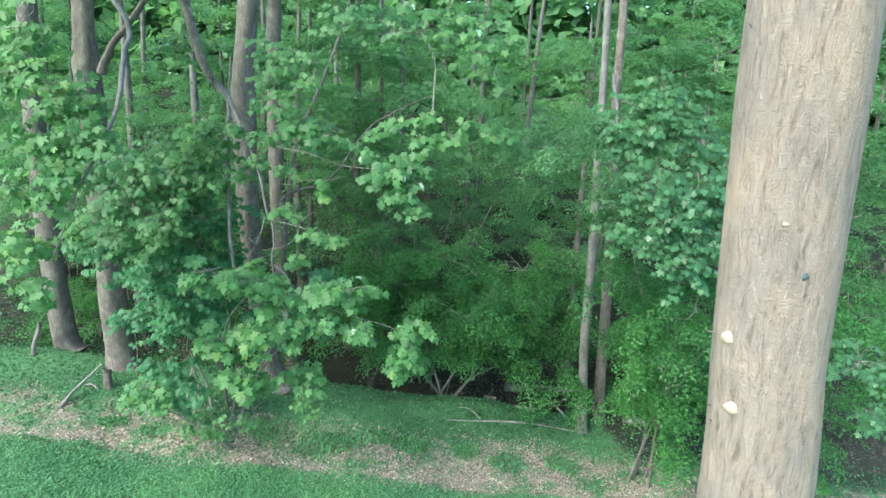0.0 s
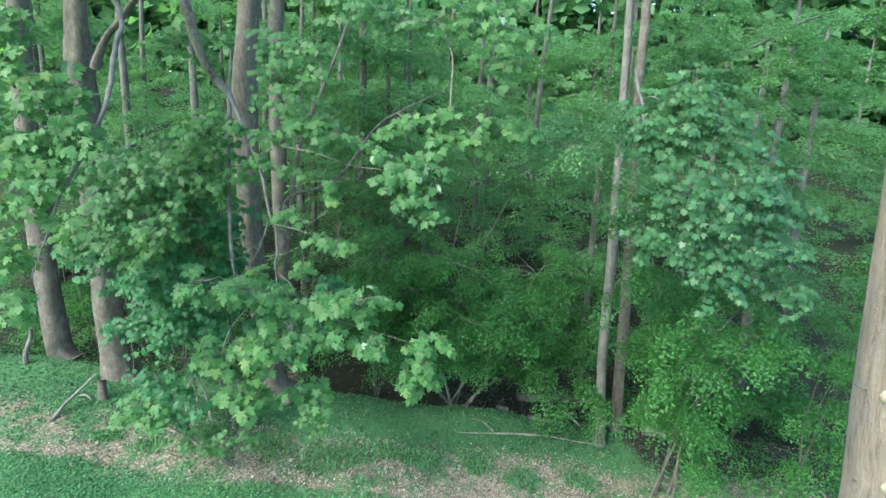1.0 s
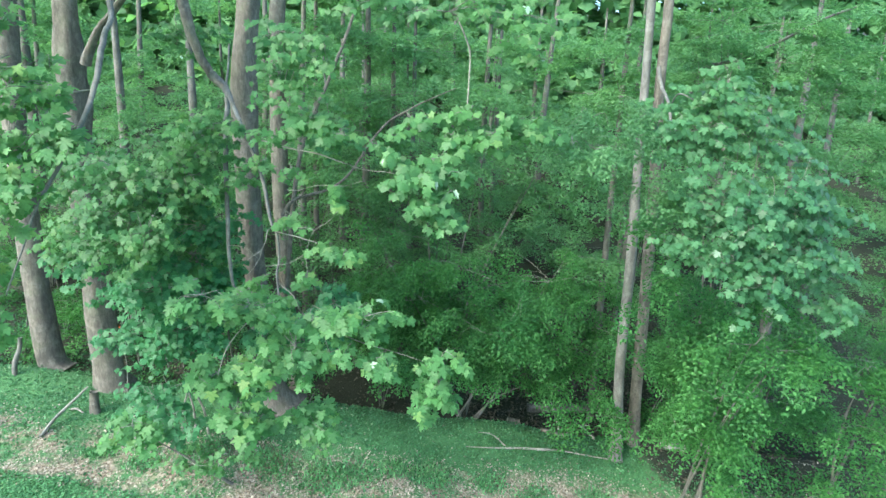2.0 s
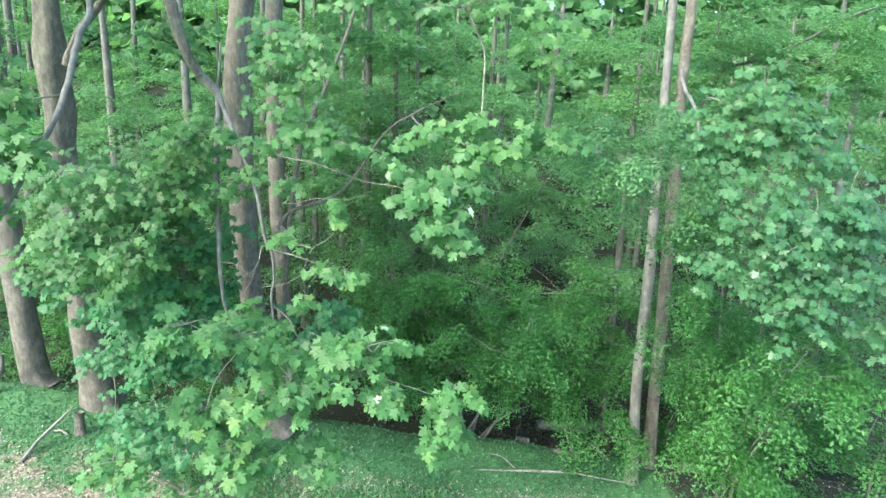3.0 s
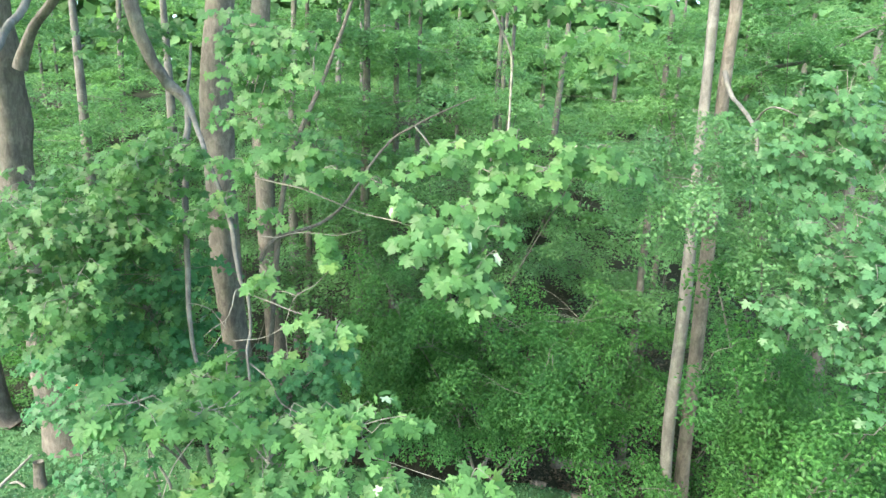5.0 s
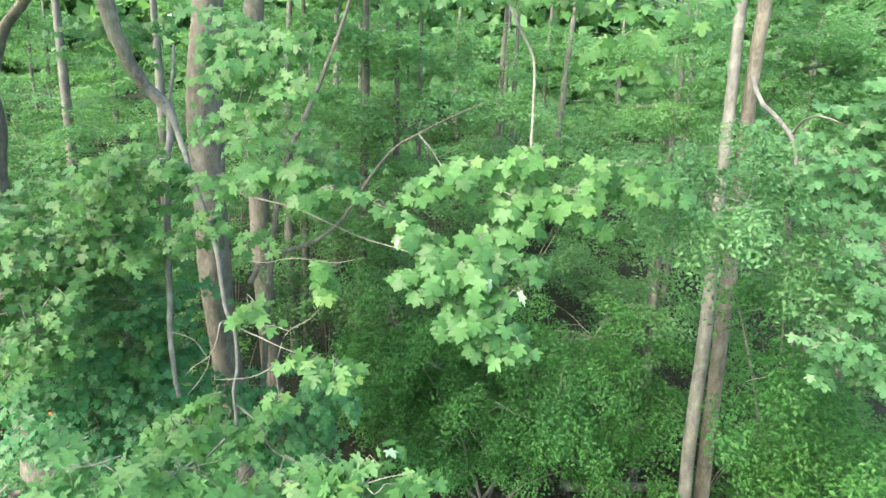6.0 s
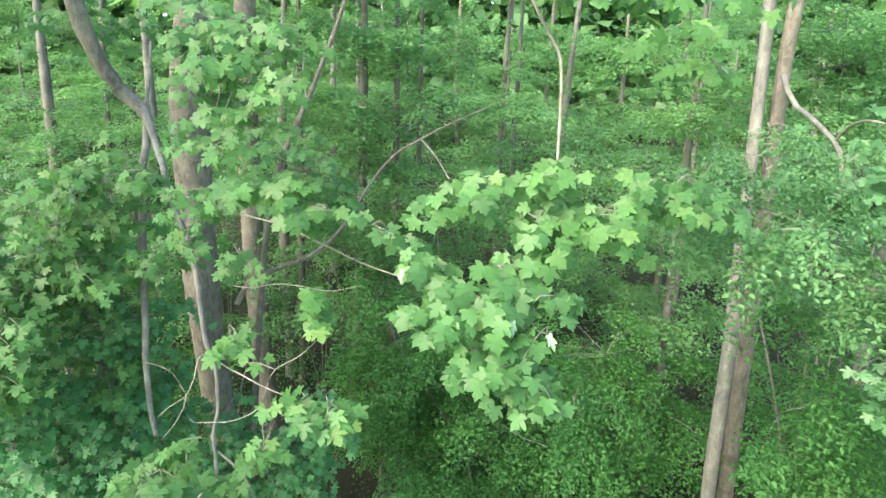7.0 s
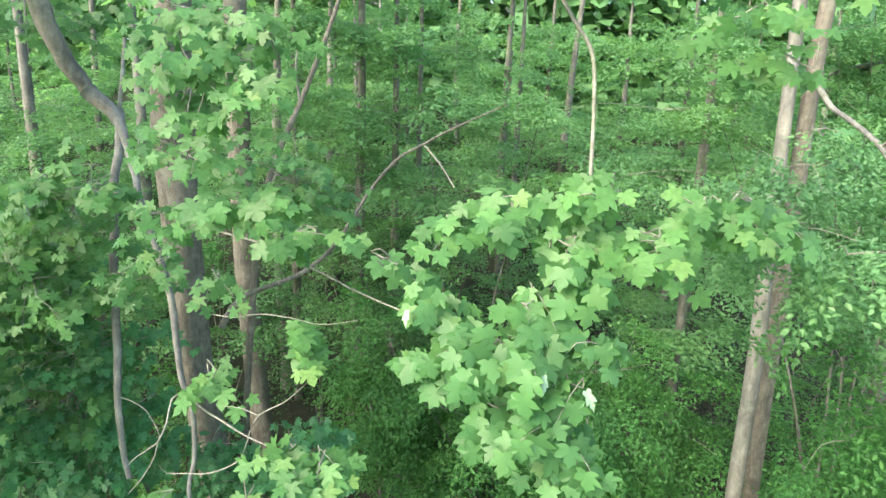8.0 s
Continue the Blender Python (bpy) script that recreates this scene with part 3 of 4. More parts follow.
disc_on_trunk("branch_scar", (1.786, 3.126, 7.916), -72, 0.04, 0.04, CUT, label="round pale pruning cut")
disc_on_trunk("branch_scar", (1.838, 3.068, 7.475), -61, 0.044, 0.038, CUT, label="round pale pruning cut")
disc_on_trunk("branch_scar", (1.905, 2.942, 8.655), -30, 0.018, 0.012, CUT)
disc_on_trunk("knot", (1.773, 3.027, 9.541), -54, 0.055, 0.045, BARK_PALE, 0.0)
disc_on_trunk("tag", (2.035, 2.902, 8.369), -8, 0.022, 0.026, TAG, 0.008, label="small dark tag nailed to bark")
for z, face, reach in ((7.9, -95, 0.1), (9.73, -92, 0.05), (8.67, 86, 0.12), (8.4, 88, 0.1), (7.4, -94, 0.05), (7.3, -90, 0.04)):
    a = radians(face)
    cx = float(np.interp(z, [6.85, 7.8, 8.83, 9.86], [2.167, 2.098, 2.064, 2.038]))
    p0 = (cx + 0.31 * math.sin(a), 3.225 - 0.31 * math.cos(a), z)
    limb(pale, [(*p0, 0.007), (p0[0] + reach * 0.6 * math.sin(a), p0[1] - 0.02, z + 0.01, 0.005), (p0[0] + reach * math.sin(a), p0[1] - 0.03, z + 0.03, 0.003)], TWIG, "twig_stub", 5, 0.0, 0.03, 1)
for i, (dx, dy, dz) in enumerate(((-2.2, 0.6, 3.2), (2.0, -0.8, 3.0), (0.4, 2.1, 3.6), (-0.8, -1.9, 3.4), (0.1, 0.1, 4.6))):
    limb(pale, [(1.98, 3.22, 14.5 + 0.4 * i, 0.1), (1.98 + dx * 0.5, 3.22 + dy * 0.5, 15.2 + dz * 0.4, 0.07), (1.98 + dx, 3.22 + dy, 14.5 + dz, 0.02)], BARK_PALE, "limb", 8, 0.06, 0.25, i)
leafy(pale, [(1.98 + 2.4 * math.cos(a), 3.22 + 2.4 * math.sin(a), 17 + 1.3 * math.sin(3 * a), 1.5, 0.7) for a in np.arange(0, 6.2, 0.9)], RNG, "beech", FAR_LIGHTENED, name="crown", big=1.8, density=0.5, blade=dart_blade(0.3))

# ---------------------------------------------------------------- trees of the forest's edge
def foot(points):
    x, y = points[0][0], points[0][1]
    z = float(height(x, y)) - 0.12
    return [(x, y, z, points[0][3]), *[p for p in points[1:] if p[2] > z + 0.3]]


def over(parent, points, rng, n=5, spread=3.0):
    """The high crown of an edge tree, above the boughs."""
    x, y = points[-1][0], points[-1][1]
    rows = []
    for i in range(n):
        a, d = rng.uniform(0, 6.28), spread * rng.uniform(0.1, 1) ** 0.6
        rows.append((x + d * math.cos(a), y + d * math.sin(a) + 2.6, rng.uniform(15.5, 20), rng.uniform(1.1, 1.8), rng.uniform(0.6, 1.0)))
    leafy(parent, rows, rng, "beech", FAR_LIGHTENED, name="crown", big=2.2, density=0.3, blade=dart_blade(0.35))


old_maple = thing("maple_tree", (0, 0, 0), "old maple with thick furrowed trunk and hanging boughs", "tree", "trees at the forest edge")
pts = foot([(-5.44, 17.00, 0.17, 0.533), (-5.64, 16.90, 1.15, 0.378), (-5.78, 16.70, 2.44, 0.327), (-6.10, 16.50, 5.72, 0.318), (-6.14, 16.40, 8.04, 0.310), (-6.11, 16.20, 10.53, 0.318), (-5.97, 16.20, 11.95, 0.310), (-5.88, 16.20, 12.87, 0.292), (-5.83, 16.20, 14.94, 0.241), (-5.76, 16.20, 17.44, 0.172)])
old_maple.location = pts[0][:3]
trunk(old_maple, pts, BARK_OLD, 24, 0.13, 0.45, 5)
over(old_maple, pts, RNG)
BOUGH = [(-5.86, 16.20, 14.65, 0.160), (-6.50, 14.80, 13.98, 0.150), (-6.44, 13.50, 12.54, 0.120), (-6.25, 13.30, 11.75, 0.108), (-6.02, 13.30, 10.86, 0.100), (-5.79, 13.50, 10.28, 0.095), (-5.54, 13.55, 10.03, 0.075), (-5.33, 13.40, 9.73, 0.044), (-5.07, 13.10, 9.38, 0.041), (-4.82, 12.75, 9.05, 0.038), (-4.60, 12.50, 8.76, 0.037), (-4.38, 12.30, 8.38, 0.037), (-4.20, 12.10, 7.98, 0.036), (-4.08, 11.90, 7.62, 0.033), (-3.94, 11.70, 7.34, 0.030), (-3.82, 11.60, 7.19, 0.027), (-3.75, 11.50, 6.91, 0.025), (-3.72, 11.40, 6.69, 0.024), (-3.74, 11.30, 6.47, 0.022), (-3.70, 11.25, 6.16, 0.021), (-3.66, 11.20, 5.78, 0.018), (-3.65, 11.10, 5.43, 0.012)]
limb(old_maple, BOUGH[:7], BARK_OLD, "bough", 14, 0.2, 0.08, 2)
limb(old_maple, BOUGH[5:], BARK_BEECH, "limb", 10, 0.14, 0.08, 3, "pale grey limb hanging from the fork")
for i, row in enumerate(([(-5.61, 13.80, 10.08, 0.060), (-5.49, 13.60, 9.75, 0.055), (-5.43, 13.30, 9.21, 0.050), (-5.39, 13.15, 8.61, 0.050), (-5.31, 12.95, 8.10, 0.050), (-5.25, 12.80, 7.28, 0.046), (-5.16, 12.60, 6.72, 0.042), (-5.11, 12.50, 6.29, 0.038), (-4.99, 12.40, 5.77, 0.030)], [(-5.58, 14.00, 10.99, 0.022), (-5.54, 13.80, 10.42, 0.025), (-5.61, 13.80, 10.01, 0.030)], [(-4.75, 12.70, 8.89, 0.015), (-4.41, 12.60, 8.92, 0.015), (-3.77, 12.30, 8.80, 0.013), (-3.14, 12.00, 8.72, 0.011), (-2.60, 11.60, 8.60, 0.009), (-2.11, 11.20, 8.50, 0.007), (-1.61, 10.60, 8.50, 0.006), (-1.26, 10.20, 8.47, 0.004)], [(-3.68, 11.27, 6.29, 0.013), (-3.39, 11.20, 6.08, 0.012), (-3.22, 11.15, 5.77, 0.011), (-2.88, 11.10, 5.61, 0.010), (-2.14, 10.50, 5.55, 0.008), (-1.25, 10.20, 5.43, 0.005), (-0.58, 10.20, 5.23, 0.004)], [(-3.66, 10.80, 6.10, 0.013), (-3.86, 10.30, 5.93, 0.010), (-4.16, 10.00, 5.52, 0.008), (-4.30, 9.90, 5.04, 0.005)])):
    limb(old_maple, row, BARK_BEECH if i == 0 else TWIG, "limb", 7, 0.06, 0.1, i)
for i, row in enumerate(([(-3.83, 11.60, 7.23, 0.010), (-3.35, 11.20, 7.23, 0.009), (-3.02, 11.00, 7.19, 0.007), (-2.76, 10.90, 7.14, 0.004)], [(-3.89, 11.60, 7.29, 0.009), (-3.95, 11.50, 7.27, 0.008), (-3.96, 11.40, 7.09, 0.007), (-4.04, 11.35, 6.89, 0.006), (-4.20, 11.30, 6.78, 0.005), (-4.33, 11.30, 6.66, 0.003)], [(-4.03, 11.35, 6.92, 0.006), (-4.04, 11.30, 6.78, 0.006), (-4.15, 11.25, 6.58, 0.005), (-4.26, 11.20, 6.45, 0.003)], [(-2.50, 10.90, 7.77, 0.003), (-2.70, 11.00, 7.56, 0.005), (-2.96, 11.05, 7.38, 0.006), (-3.04, 11.05, 7.21, 0.006), (-3.14, 11.05, 6.94, 0.006), (-3.45, 11.15, 6.73, 0.006), (-3.74, 11.25, 6.65, 0.005), (-3.94, 11.30, 6.62, 0.004), (-4.01, 11.30, 6.70, 0.002)], [(-3.14, 11.05, 6.94, 0.005), (-3.09, 11.00, 6.80, 0.005), (-3.08, 11.00, 6.54, 0.004), (-3.07, 11.00, 6.32, 0.002)], [(-2.96, 11.05, 7.38, 0.005), (-3.14, 11.10, 7.42, 0.004), (-3.34, 11.20, 7.38, 0.002)], [(-3.70, 11.90, 8.01, 0.008), (-3.45, 11.80, 8.02, 0.007), (-3.10, 11.60, 8.13, 0.006), (-2.76, 11.40, 8.17, 0.005), (-2.45, 11.20, 8.19, 0.004), (-2.08, 11.00, 8.31, 0.002)], [(-5.21, 12.60, 6.72, 0.006), (-4.71, 12.30, 6.75, 0.005), (-4.39, 12.00, 6.64, 0.004), (-4.26, 11.80, 6.63, 0.002)])):
    limb(old_maple, row, DEADWOOD, "bare_twig", 5, 0.05, 0.08, i)
shoot = limb(old_maple, [(-0.62, 11.70, 11.39, 0.018), (-0.40, 11.40, 10.87, 0.016), (-0.31, 11.00, 10.52, 0.016), (-0.31, 10.80, 10.05, 0.015), (-0.32, 10.70, 9.60, 0.015), (-0.34, 10.50, 9.17, 0.013), (-0.53, 10.20, 8.91, 0.008)], TWIG, "hanging_shoot", 6, 0.05, 0.1, 9)
LOW = [
    (-1.90, 10.05, 6.12, 0.64, 0.34),
    (-0.56, 10.20, 4.91, 0.46, 0.42),
    (-3.05, 10.10, 5.53, 0.61, 0.38),
    (-3.76, 9.90, 6.27, 0.52, 0.37),
    (-4.38, 9.60, 6.52, 0.42, 0.25),
    (-4.38, 9.90, 5.04, 0.44, 0.33),
    (-3.69, 10.00, 5.01, 0.60, 0.45),
    (-3.92, 10.10, 4.16, 0.68, 0.34),
    (-2.93, 10.50, 4.08, 0.48, 0.36),
    (-6.39, 10.80, 3.50, 0.50, 0.29),
    (-3.99, 11.20, 6.32, 0.31, 0.20),
    (-4.26, 11.00, 6.17, 0.38, 0.21),
    (-3.70, 11.20, 5.99, 0.33, 0.20),
    (-4.42, 10.90, 6.03, 0.26, 0.16),
    (-4.57, 11.30, 5.91, 0.33, 0.26),
    (-2.62, 10.90, 7.18, 0.21, 0.13),
    (-2.39, 10.90, 7.01, 0.13, 0.11),
    (-3.51, 11.50, 7.58, 0.27, 0.13),
    (-2.68, 11.30, 8.00, 0.16, 0.20),
    (-3.09, 11.00, 6.48, 0.09, 0.21),
    (-2.47, 10.10, 5.45, 0.40, 0.26),
    (-1.60, 10.10, 5.40, 0.34, 0.30),
    (-0.60, 10.10, 5.35, 0.30, 0.24),
    (-2.70, 10.20, 5.95, 0.40, 0.24),
]
MID = [
    (-1.02, 10.00, 8.37, 0.49, 0.42),
    (-0.75, 9.90, 7.99, 0.22, 0.24),
    (-1.28, 10.10, 8.59, 0.22, 0.32),
    (-0.65, 10.30, 9.20, 0.30, 0.16),
    (-0.27, 10.35, 9.48, 0.31, 0.15),
    (0.13, 10.40, 9.17, 0.31, 0.31),
    (0.66, 10.60, 9.32, 0.37, 0.25),
    (-1.78, 10.50, 8.97, 0.20, 0.12),
    (-2.38, 10.80, 9.09, 0.35, 0.15),
    (-2.93, 11.00, 9.22, 0.41, 0.23),
    (-1.34, 10.40, 9.23, 0.20, 0.16),
    (-0.55, 10.00, 8.54, 0.21, 0.21),
    (-1.54, 10.20, 8.81, 0.16, 0.15),
    (-0.41, 10.10, 8.90, 0.16, 0.11),
    (-0.84, 10.10, 8.77, 0.32, 0.22),
    (-0.95, 10.30, 9.42, 0.25, 0.13),
    (1.05, 10.70, 9.35, 0.35, 0.20),
    (0.40, 10.50, 9.38, 0.30, 0.15),
    (-0.42, 9.95, 7.82, 0.17, 0.20),
    (-0.90, 10.00, 8.02, 0.28, 0.22),
    (-0.55, 9.95, 8.30, 0.25, 0.18),
    (-0.62, 9.95, 8.00, 0.22, 0.20),
]
TOP = [
    (0.45, 10.05, 10.62, 0.30, 0.10),
    (0.68, 10.20, 10.42, 0.16, 0.13),
    (0.34, 10.30, 10.98, 1.00, 0.14),
    (-0.68, 10.80, 11.12, 1.00, 0.16),
    (-1.79, 11.00, 11.38, 1.41, 0.26),
    (-0.01, 11.00, 11.45, 1.18, 0.30),
    (-3.03, 10.80, 10.24, 0.30, 0.39),
    (-3.31, 10.90, 9.70, 0.31, 0.27),
    (-2.79, 11.10, 10.58, 0.37, 0.28),
    (-3.33, 11.00, 10.26, 0.51, 0.51),
    (-3.34, 11.30, 10.78, 0.62, 0.35),
    (-3.72, 11.20, 8.92, 0.29, 0.24),
    (-3.67, 11.60, 10.70, 0.39, 0.30),
    (-3.76, 11.70, 10.14, 0.37, 0.28),
    (-3.53, 11.50, 9.57, 0.32, 0.24),
    (-4.04, 11.80, 9.12, 0.25, 0.16),
    (-4.21, 11.90, 8.53, 0.22, 0.18),
    (-4.05, 11.90, 10.86, 0.27, 0.20),
    (-4.12, 11.90, 10.34, 0.23, 0.20),
    (-4.09, 11.80, 9.75, 0.22, 0.20),
    (-3.53, 11.70, 8.43, 0.16, 0.15),
]
LEFT = [
    (-6.14, 11.30, 7.14, 0.62, 0.53),
    (-7.25, 11.60, 7.31, 0.73, 0.55),
    (-6.75, 11.80, 8.07, 0.94, 0.56),
    (-5.93, 12.40, 8.15, 0.80, 0.60),
    (-6.97, 12.00, 6.90, 0.90, 0.64),
]
NEAR_LEFT = [
    (-5.48, 8.35, 8.97, 0.35, 0.35),
    (-6.18, 8.35, 8.73, 0.72, 0.49),
    (-6.51, 8.35, 8.10, 0.56, 0.48),
    (-6.79, 8.35, 7.17, 0.48, 0.48),
    (-6.67, 8.35, 6.52, 0.32, 0.32),
    (-6.33, 8.35, 9.82, 0.72, 0.49),
    (-5.77, 8.35, 9.34, 0.48, 0.48),
    (-6.52, 8.35, 10.46, 0.57, 0.40),
]
leafy(old_maple, LOW, RNG, "maple", MAPLE_SUNLIT, density=1.8, leaf=0.15)


def single_leaves(parent, rows, rng, most=280):
    """The nearest leaves, each an object of its own on a few shared blades; the rest joined."""
    got = [maple_clump(row, rng, leaf=0.132, density=1.95, face=0.75) for row in rows]
    where, turn, size = np.vstack([g[0] for g in got]), np.concatenate([g[1] for g in got]), np.concatenate([g[2] for g in got])
    order = np.argsort(where[:, 1])
    near, rest = order[:most], order[most:]
    shared = []
    for k in range(4):
        v, f = maple_blade()
        v = v * np.array([rng.uniform(0.9, 1.1), rng.uniform(0.92, 1.1), rng.uniform(0.5, 1.8)]) + np.stack([0.06 * np.sin(5 * v[:, 1] + k), 0 * v[:, 0], 0.05 * np.sin(6 * v[:, 0] + k)], 1)
        shared.append(mesh_of("leaf", [tuple(p) for p in v], f, MAPLE_SINGLE, True))
    pale_one = mesh_of("leaf", [(p[0] * 0.4, p[1], p[2] + 0.2 * abs(p[0])) for p in maple_blade()[0]], maple_blade()[1], MAPLE_UNDER, True)
    for i in near:
        ob = new("leaf", pale_one if rng.random() < 0.015 else shared[rng.integers(4)])
        ob.parent = parent
        m = Matrix([[*(turn[i][r] * size[i]), where[i][r]] for r in range(3)] + [[0, 0, 0, 1]])
        ob.matrix_basis = m
    pick = (rng.random(len(rest)) < 0.002).astype(int)
    me = blades("foliage", where[rest], turn[rest], size[rest], maple_blade(), [MAPLE, MAPLE_UNDER], pick)
    tagged(hang("foliage", me, parent.parent), kind="stuff")
    tw = []
    for g in got:
        tw += twigs_to(g[3], g[4], rng, 0.009, 0.6)
    v, f = joined(tw)
    tagged(hang("brushwood", mesh_of("brushwood", v, f, TWIG), parent.parent), kind="stuff")


single_leaves(shoot, MID, RNG)
leafy(old_maple, TOP, RNG, "maple", MAPLE, density=1.5, leaf=0.105, face=0.75)

left_maple = thing("maple_tree", (0, 0, 0), "maple with broad grey trunk behind leafy low boughs", "tree", "trees at the forest edge")
pts = foot([(-10.81, 17.10, 0.92, 0.482), (-10.85, 17.00, 1.64, 0.404), (-10.87, 16.80, 3.35, 0.378), (-10.70, 16.40, 6.97, 0.370), (-10.66, 16.20, 8.6, 0.33), (-10.60, 16.20, 9.52, 0.325), (-10.62, 16.10, 10.3, 0.31), (-10.62, 16.10, 10.96, 0.345), (-10.58, 16.05, 11.5, 0.29), (-10.55, 16.00, 12.18, 0.27), (-10.37, 16.00, 15.52, 0.206)])
left_maple.location = pts[0][:3]
trunk(left_maple, pts, BARK_OLD, 24, 0.14, 0.35, 6)
over(left_maple, pts, RNG)
limb(left_maple, [(-10.02, 15.80, 10.63, 0.143), (-9.66, 15.70, 11.32, 0.098), (-9.02, 15.50, 11.91, 0.085), (-8.45, 15.40, 12.56, 0.072), (-8.04, 15.30, 13.40, 0.052)], BARK_OLD, "limb", 8, 0.08, 0.15, 4)
limb(left_maple, [(-10.5, 16.0, 12.9, 0.080), (-9.2, 14.8, 12.6, 0.068), (-7.9, 13.4, 11.8, 0.060), (-7.12, 12.3, 11.15, 0.054), (-6.72, 11.4, 10.65, 0.050), (-6.42, 10.76, 10.2, 0.045), (-6.05, 10.0, 9.65, 0.038), (-5.78, 9.25, 9.1, 0.032), (-5.78, 8.8, 8.6, 0.026), (-5.96, 8.5, 8.0, 0.019), (-6.15, 8.4, 7.4, 0.013), (-6.35, 8.3, 6.8, 0.007)], BARK_BEECH, "bough", 10, 0.12, 0.1, 14, "pale grey bough with dark scars")
for i, row in enumerate(([(-5.9, 8.65, 8.2, 0.012), (-6.3, 8.5, 8.0, 0.01), (-6.8, 8.4, 7.95, 0.005)], [(-5.8, 9.2, 9.05, 0.014), (-6.3, 8.9, 8.7, 0.011), (-6.9, 8.6, 8.75, 0.006)], [(-6.05, 10.0, 9.6, 0.014), (-6.5, 9.2, 9.4, 0.01), (-7.0, 8.7, 9.5, 0.005)])):
    limb(left_maple, row, TWIG, "limb", 6, 0.06, 0.1, i)
# Unseen high foliage, added only to block sun and sky above LEFT.
leafy(left_maple, [(x, y, 13.8 + 0.5 * math.sin(2.1 * x + y) - 0.16 * max(0, -x - 9), 1.3, 0.45) for x in (-14.4, -12.6, -10.8, -9.0, -7.4, -5.9) for y in (7.6, 9.4, 11.2, 13.2) if y > 9 or x < -12], RNG, "beech", FAR_LIGHTENED, name="crown", big=1.6, density=0.62, slope=0.3, blade=dart_blade(0.35))
leafy(left_maple, NEAR_LEFT, RNG, "maple", MAPLE_SUNLIT, density=1.9, leaf=0.125, face=0.75)
leafy(left_maple, LEFT, RNG, "maple", MAPLE, density=1.9, leaf=0.115, face=0.75)
leafy(left_maple, [
    (-7.82, 13.00, 8.40, 0.80, 0.40),
    (-6.96, 13.50, 8.75, 0.95, 0.40),
    (-6.61, 13.50, 7.71, 1.15, 0.87),
    (-7.23, 12.80, 7.74, 0.96, 0.82),
    (-8.27, 12.60, 6.75, 0.94, 0.67),
    (-6.39, 13.50, 6.26, 1.01, 0.87),
    (-5.44, 12.00, 9.23, 0.45, 0.34),
    (-5.01, 12.20, 9.23, 0.47, 0.35),
    (-4.73, 12.40, 8.30, 0.48, 0.36),
    (-5.97, 12.60, 8.47, 0.50, 0.38),
    (-3.29, 13.50, 9.26, 0.87, 0.72),
    (-6.92, 14.50, 11.30, 0.93, 0.62),
    (-8.23, 12.50, 8.14, 0.81, 0.61),
    (-5.49, 12.60, 8.96, 0.62, 0.62),
], RNG, "maple", MAPLE, density=1.5, leaf=0.115, face=0.6)

for row, mat, label, seed in (([(-5.86, 20.30, -0.89, 0.357), (-6.14, 20.30, 2.02, 0.306), (-6.40, 20.30, 5.69, 0.289), (-6.48, 20.30, 8.91, 0.272), (-6.51, 20.30, 12.15, 0.264), (-6.43, 20.30, 13.89, 0.255), (-6.35, 20.30, 18.59, 0.153)], BARK_OLD, "slim grey trunk in the shade", 7), ([(-12.87, 17.60, 0.82, 0.460), (-13.10, 17.60, 1.55, 0.380), (-13.27, 17.60, 3.00, 0.350), (-13.44, 17.60, 6.16, 0.330), (-13.47, 17.60, 9.49, 0.300), (-13.40, 17.60, 11.92, 0.280), (-13.12, 17.60, 16.11, 0.200)], BARK_OLD, "grey-brown trunk with mossy furrowed bark", 8)):
    pts = foot(row)
    t = thing("forest_tree", pts[0][:3], label, "tree", "trees at the forest edge")
    trunk(t, pts, mat, 16, 0.06, 0.35, seed)
    over(t, pts, RNG)

b1 = foot([(4.91, 16.30, 0.02, 0.198), (4.86, 16.30, 0.76, 0.161), (4.69, 16.20, 2.83, 0.146), (4.62, 16.10, 5.98, 0.139), (4.53, 16.10, 8.42, 0.118), (4.47, 16.10, 10.56, 0.112), (4.40, 16.10, 12.69, 0.106), (4.27, 16.10, 15.58, 0.075)])
slim = thing("beech_tree", b1[0][:3], "slender pale grey beech with smooth bark", "tree", "trees at the forest edge")
trunk(slim, b1, BARK_BEECH, 16, 0.05, 0.3, 11)
over(slim, b1, RNG)
leafy(slim, [
    (6.52, 15.30, 4.86, 1.05, 1.05),
    (6.34, 15.50, 2.95, 1.00, 1.07),
    (6.51, 14.50, 3.77, 1.11, 1.23),
    (5.87, 14.80, 1.86, 1.13, 0.63),
    (6.79, 14.50, 3.16, 0.93, 1.24),
    (6.45, 14.00, 1.63, 1.12, 0.90),
    (4.21, 13.60, 7.07, 0.59, 0.81),
    (4.16, 13.20, 6.11, 0.62, 0.62),
    (4.22, 15.60, 1.59, 0.67, 0.30),
    (4.99, 15.20, 3.50, 0.39, 0.39),
    (5.90, 15.80, 4.02, 0.62, 0.96),
    (4.31, 16.50, 0.60, 0.72, 0.43),
    (5.30, 14.40, 5.60, 0.70, 0.65),
    (5.70, 14.60, 4.40, 0.80, 0.70),
    (6.30, 13.80, 6.20, 0.80, 0.60),
], RNG, "beech", BEECH)
b2 = foot([(5.66, 17.00, 0.52, 0.209), (5.56, 17.00, 2.12, 0.174), (5.45, 16.90, 4.85, 0.161), (5.21, 16.60, 8.12, 0.153), (4.91, 16.20, 10.45, 0.139), (4.85, 16.10, 11.72, 0.125), (4.81, 16.00, 12.68, 0.119), (4.66, 16.00, 15.55, 0.084)])
right_maple = thing("maple_tree", b2[0][:3], "grey maple with a crooked drooping limb", "tree", "trees at the forest edge")
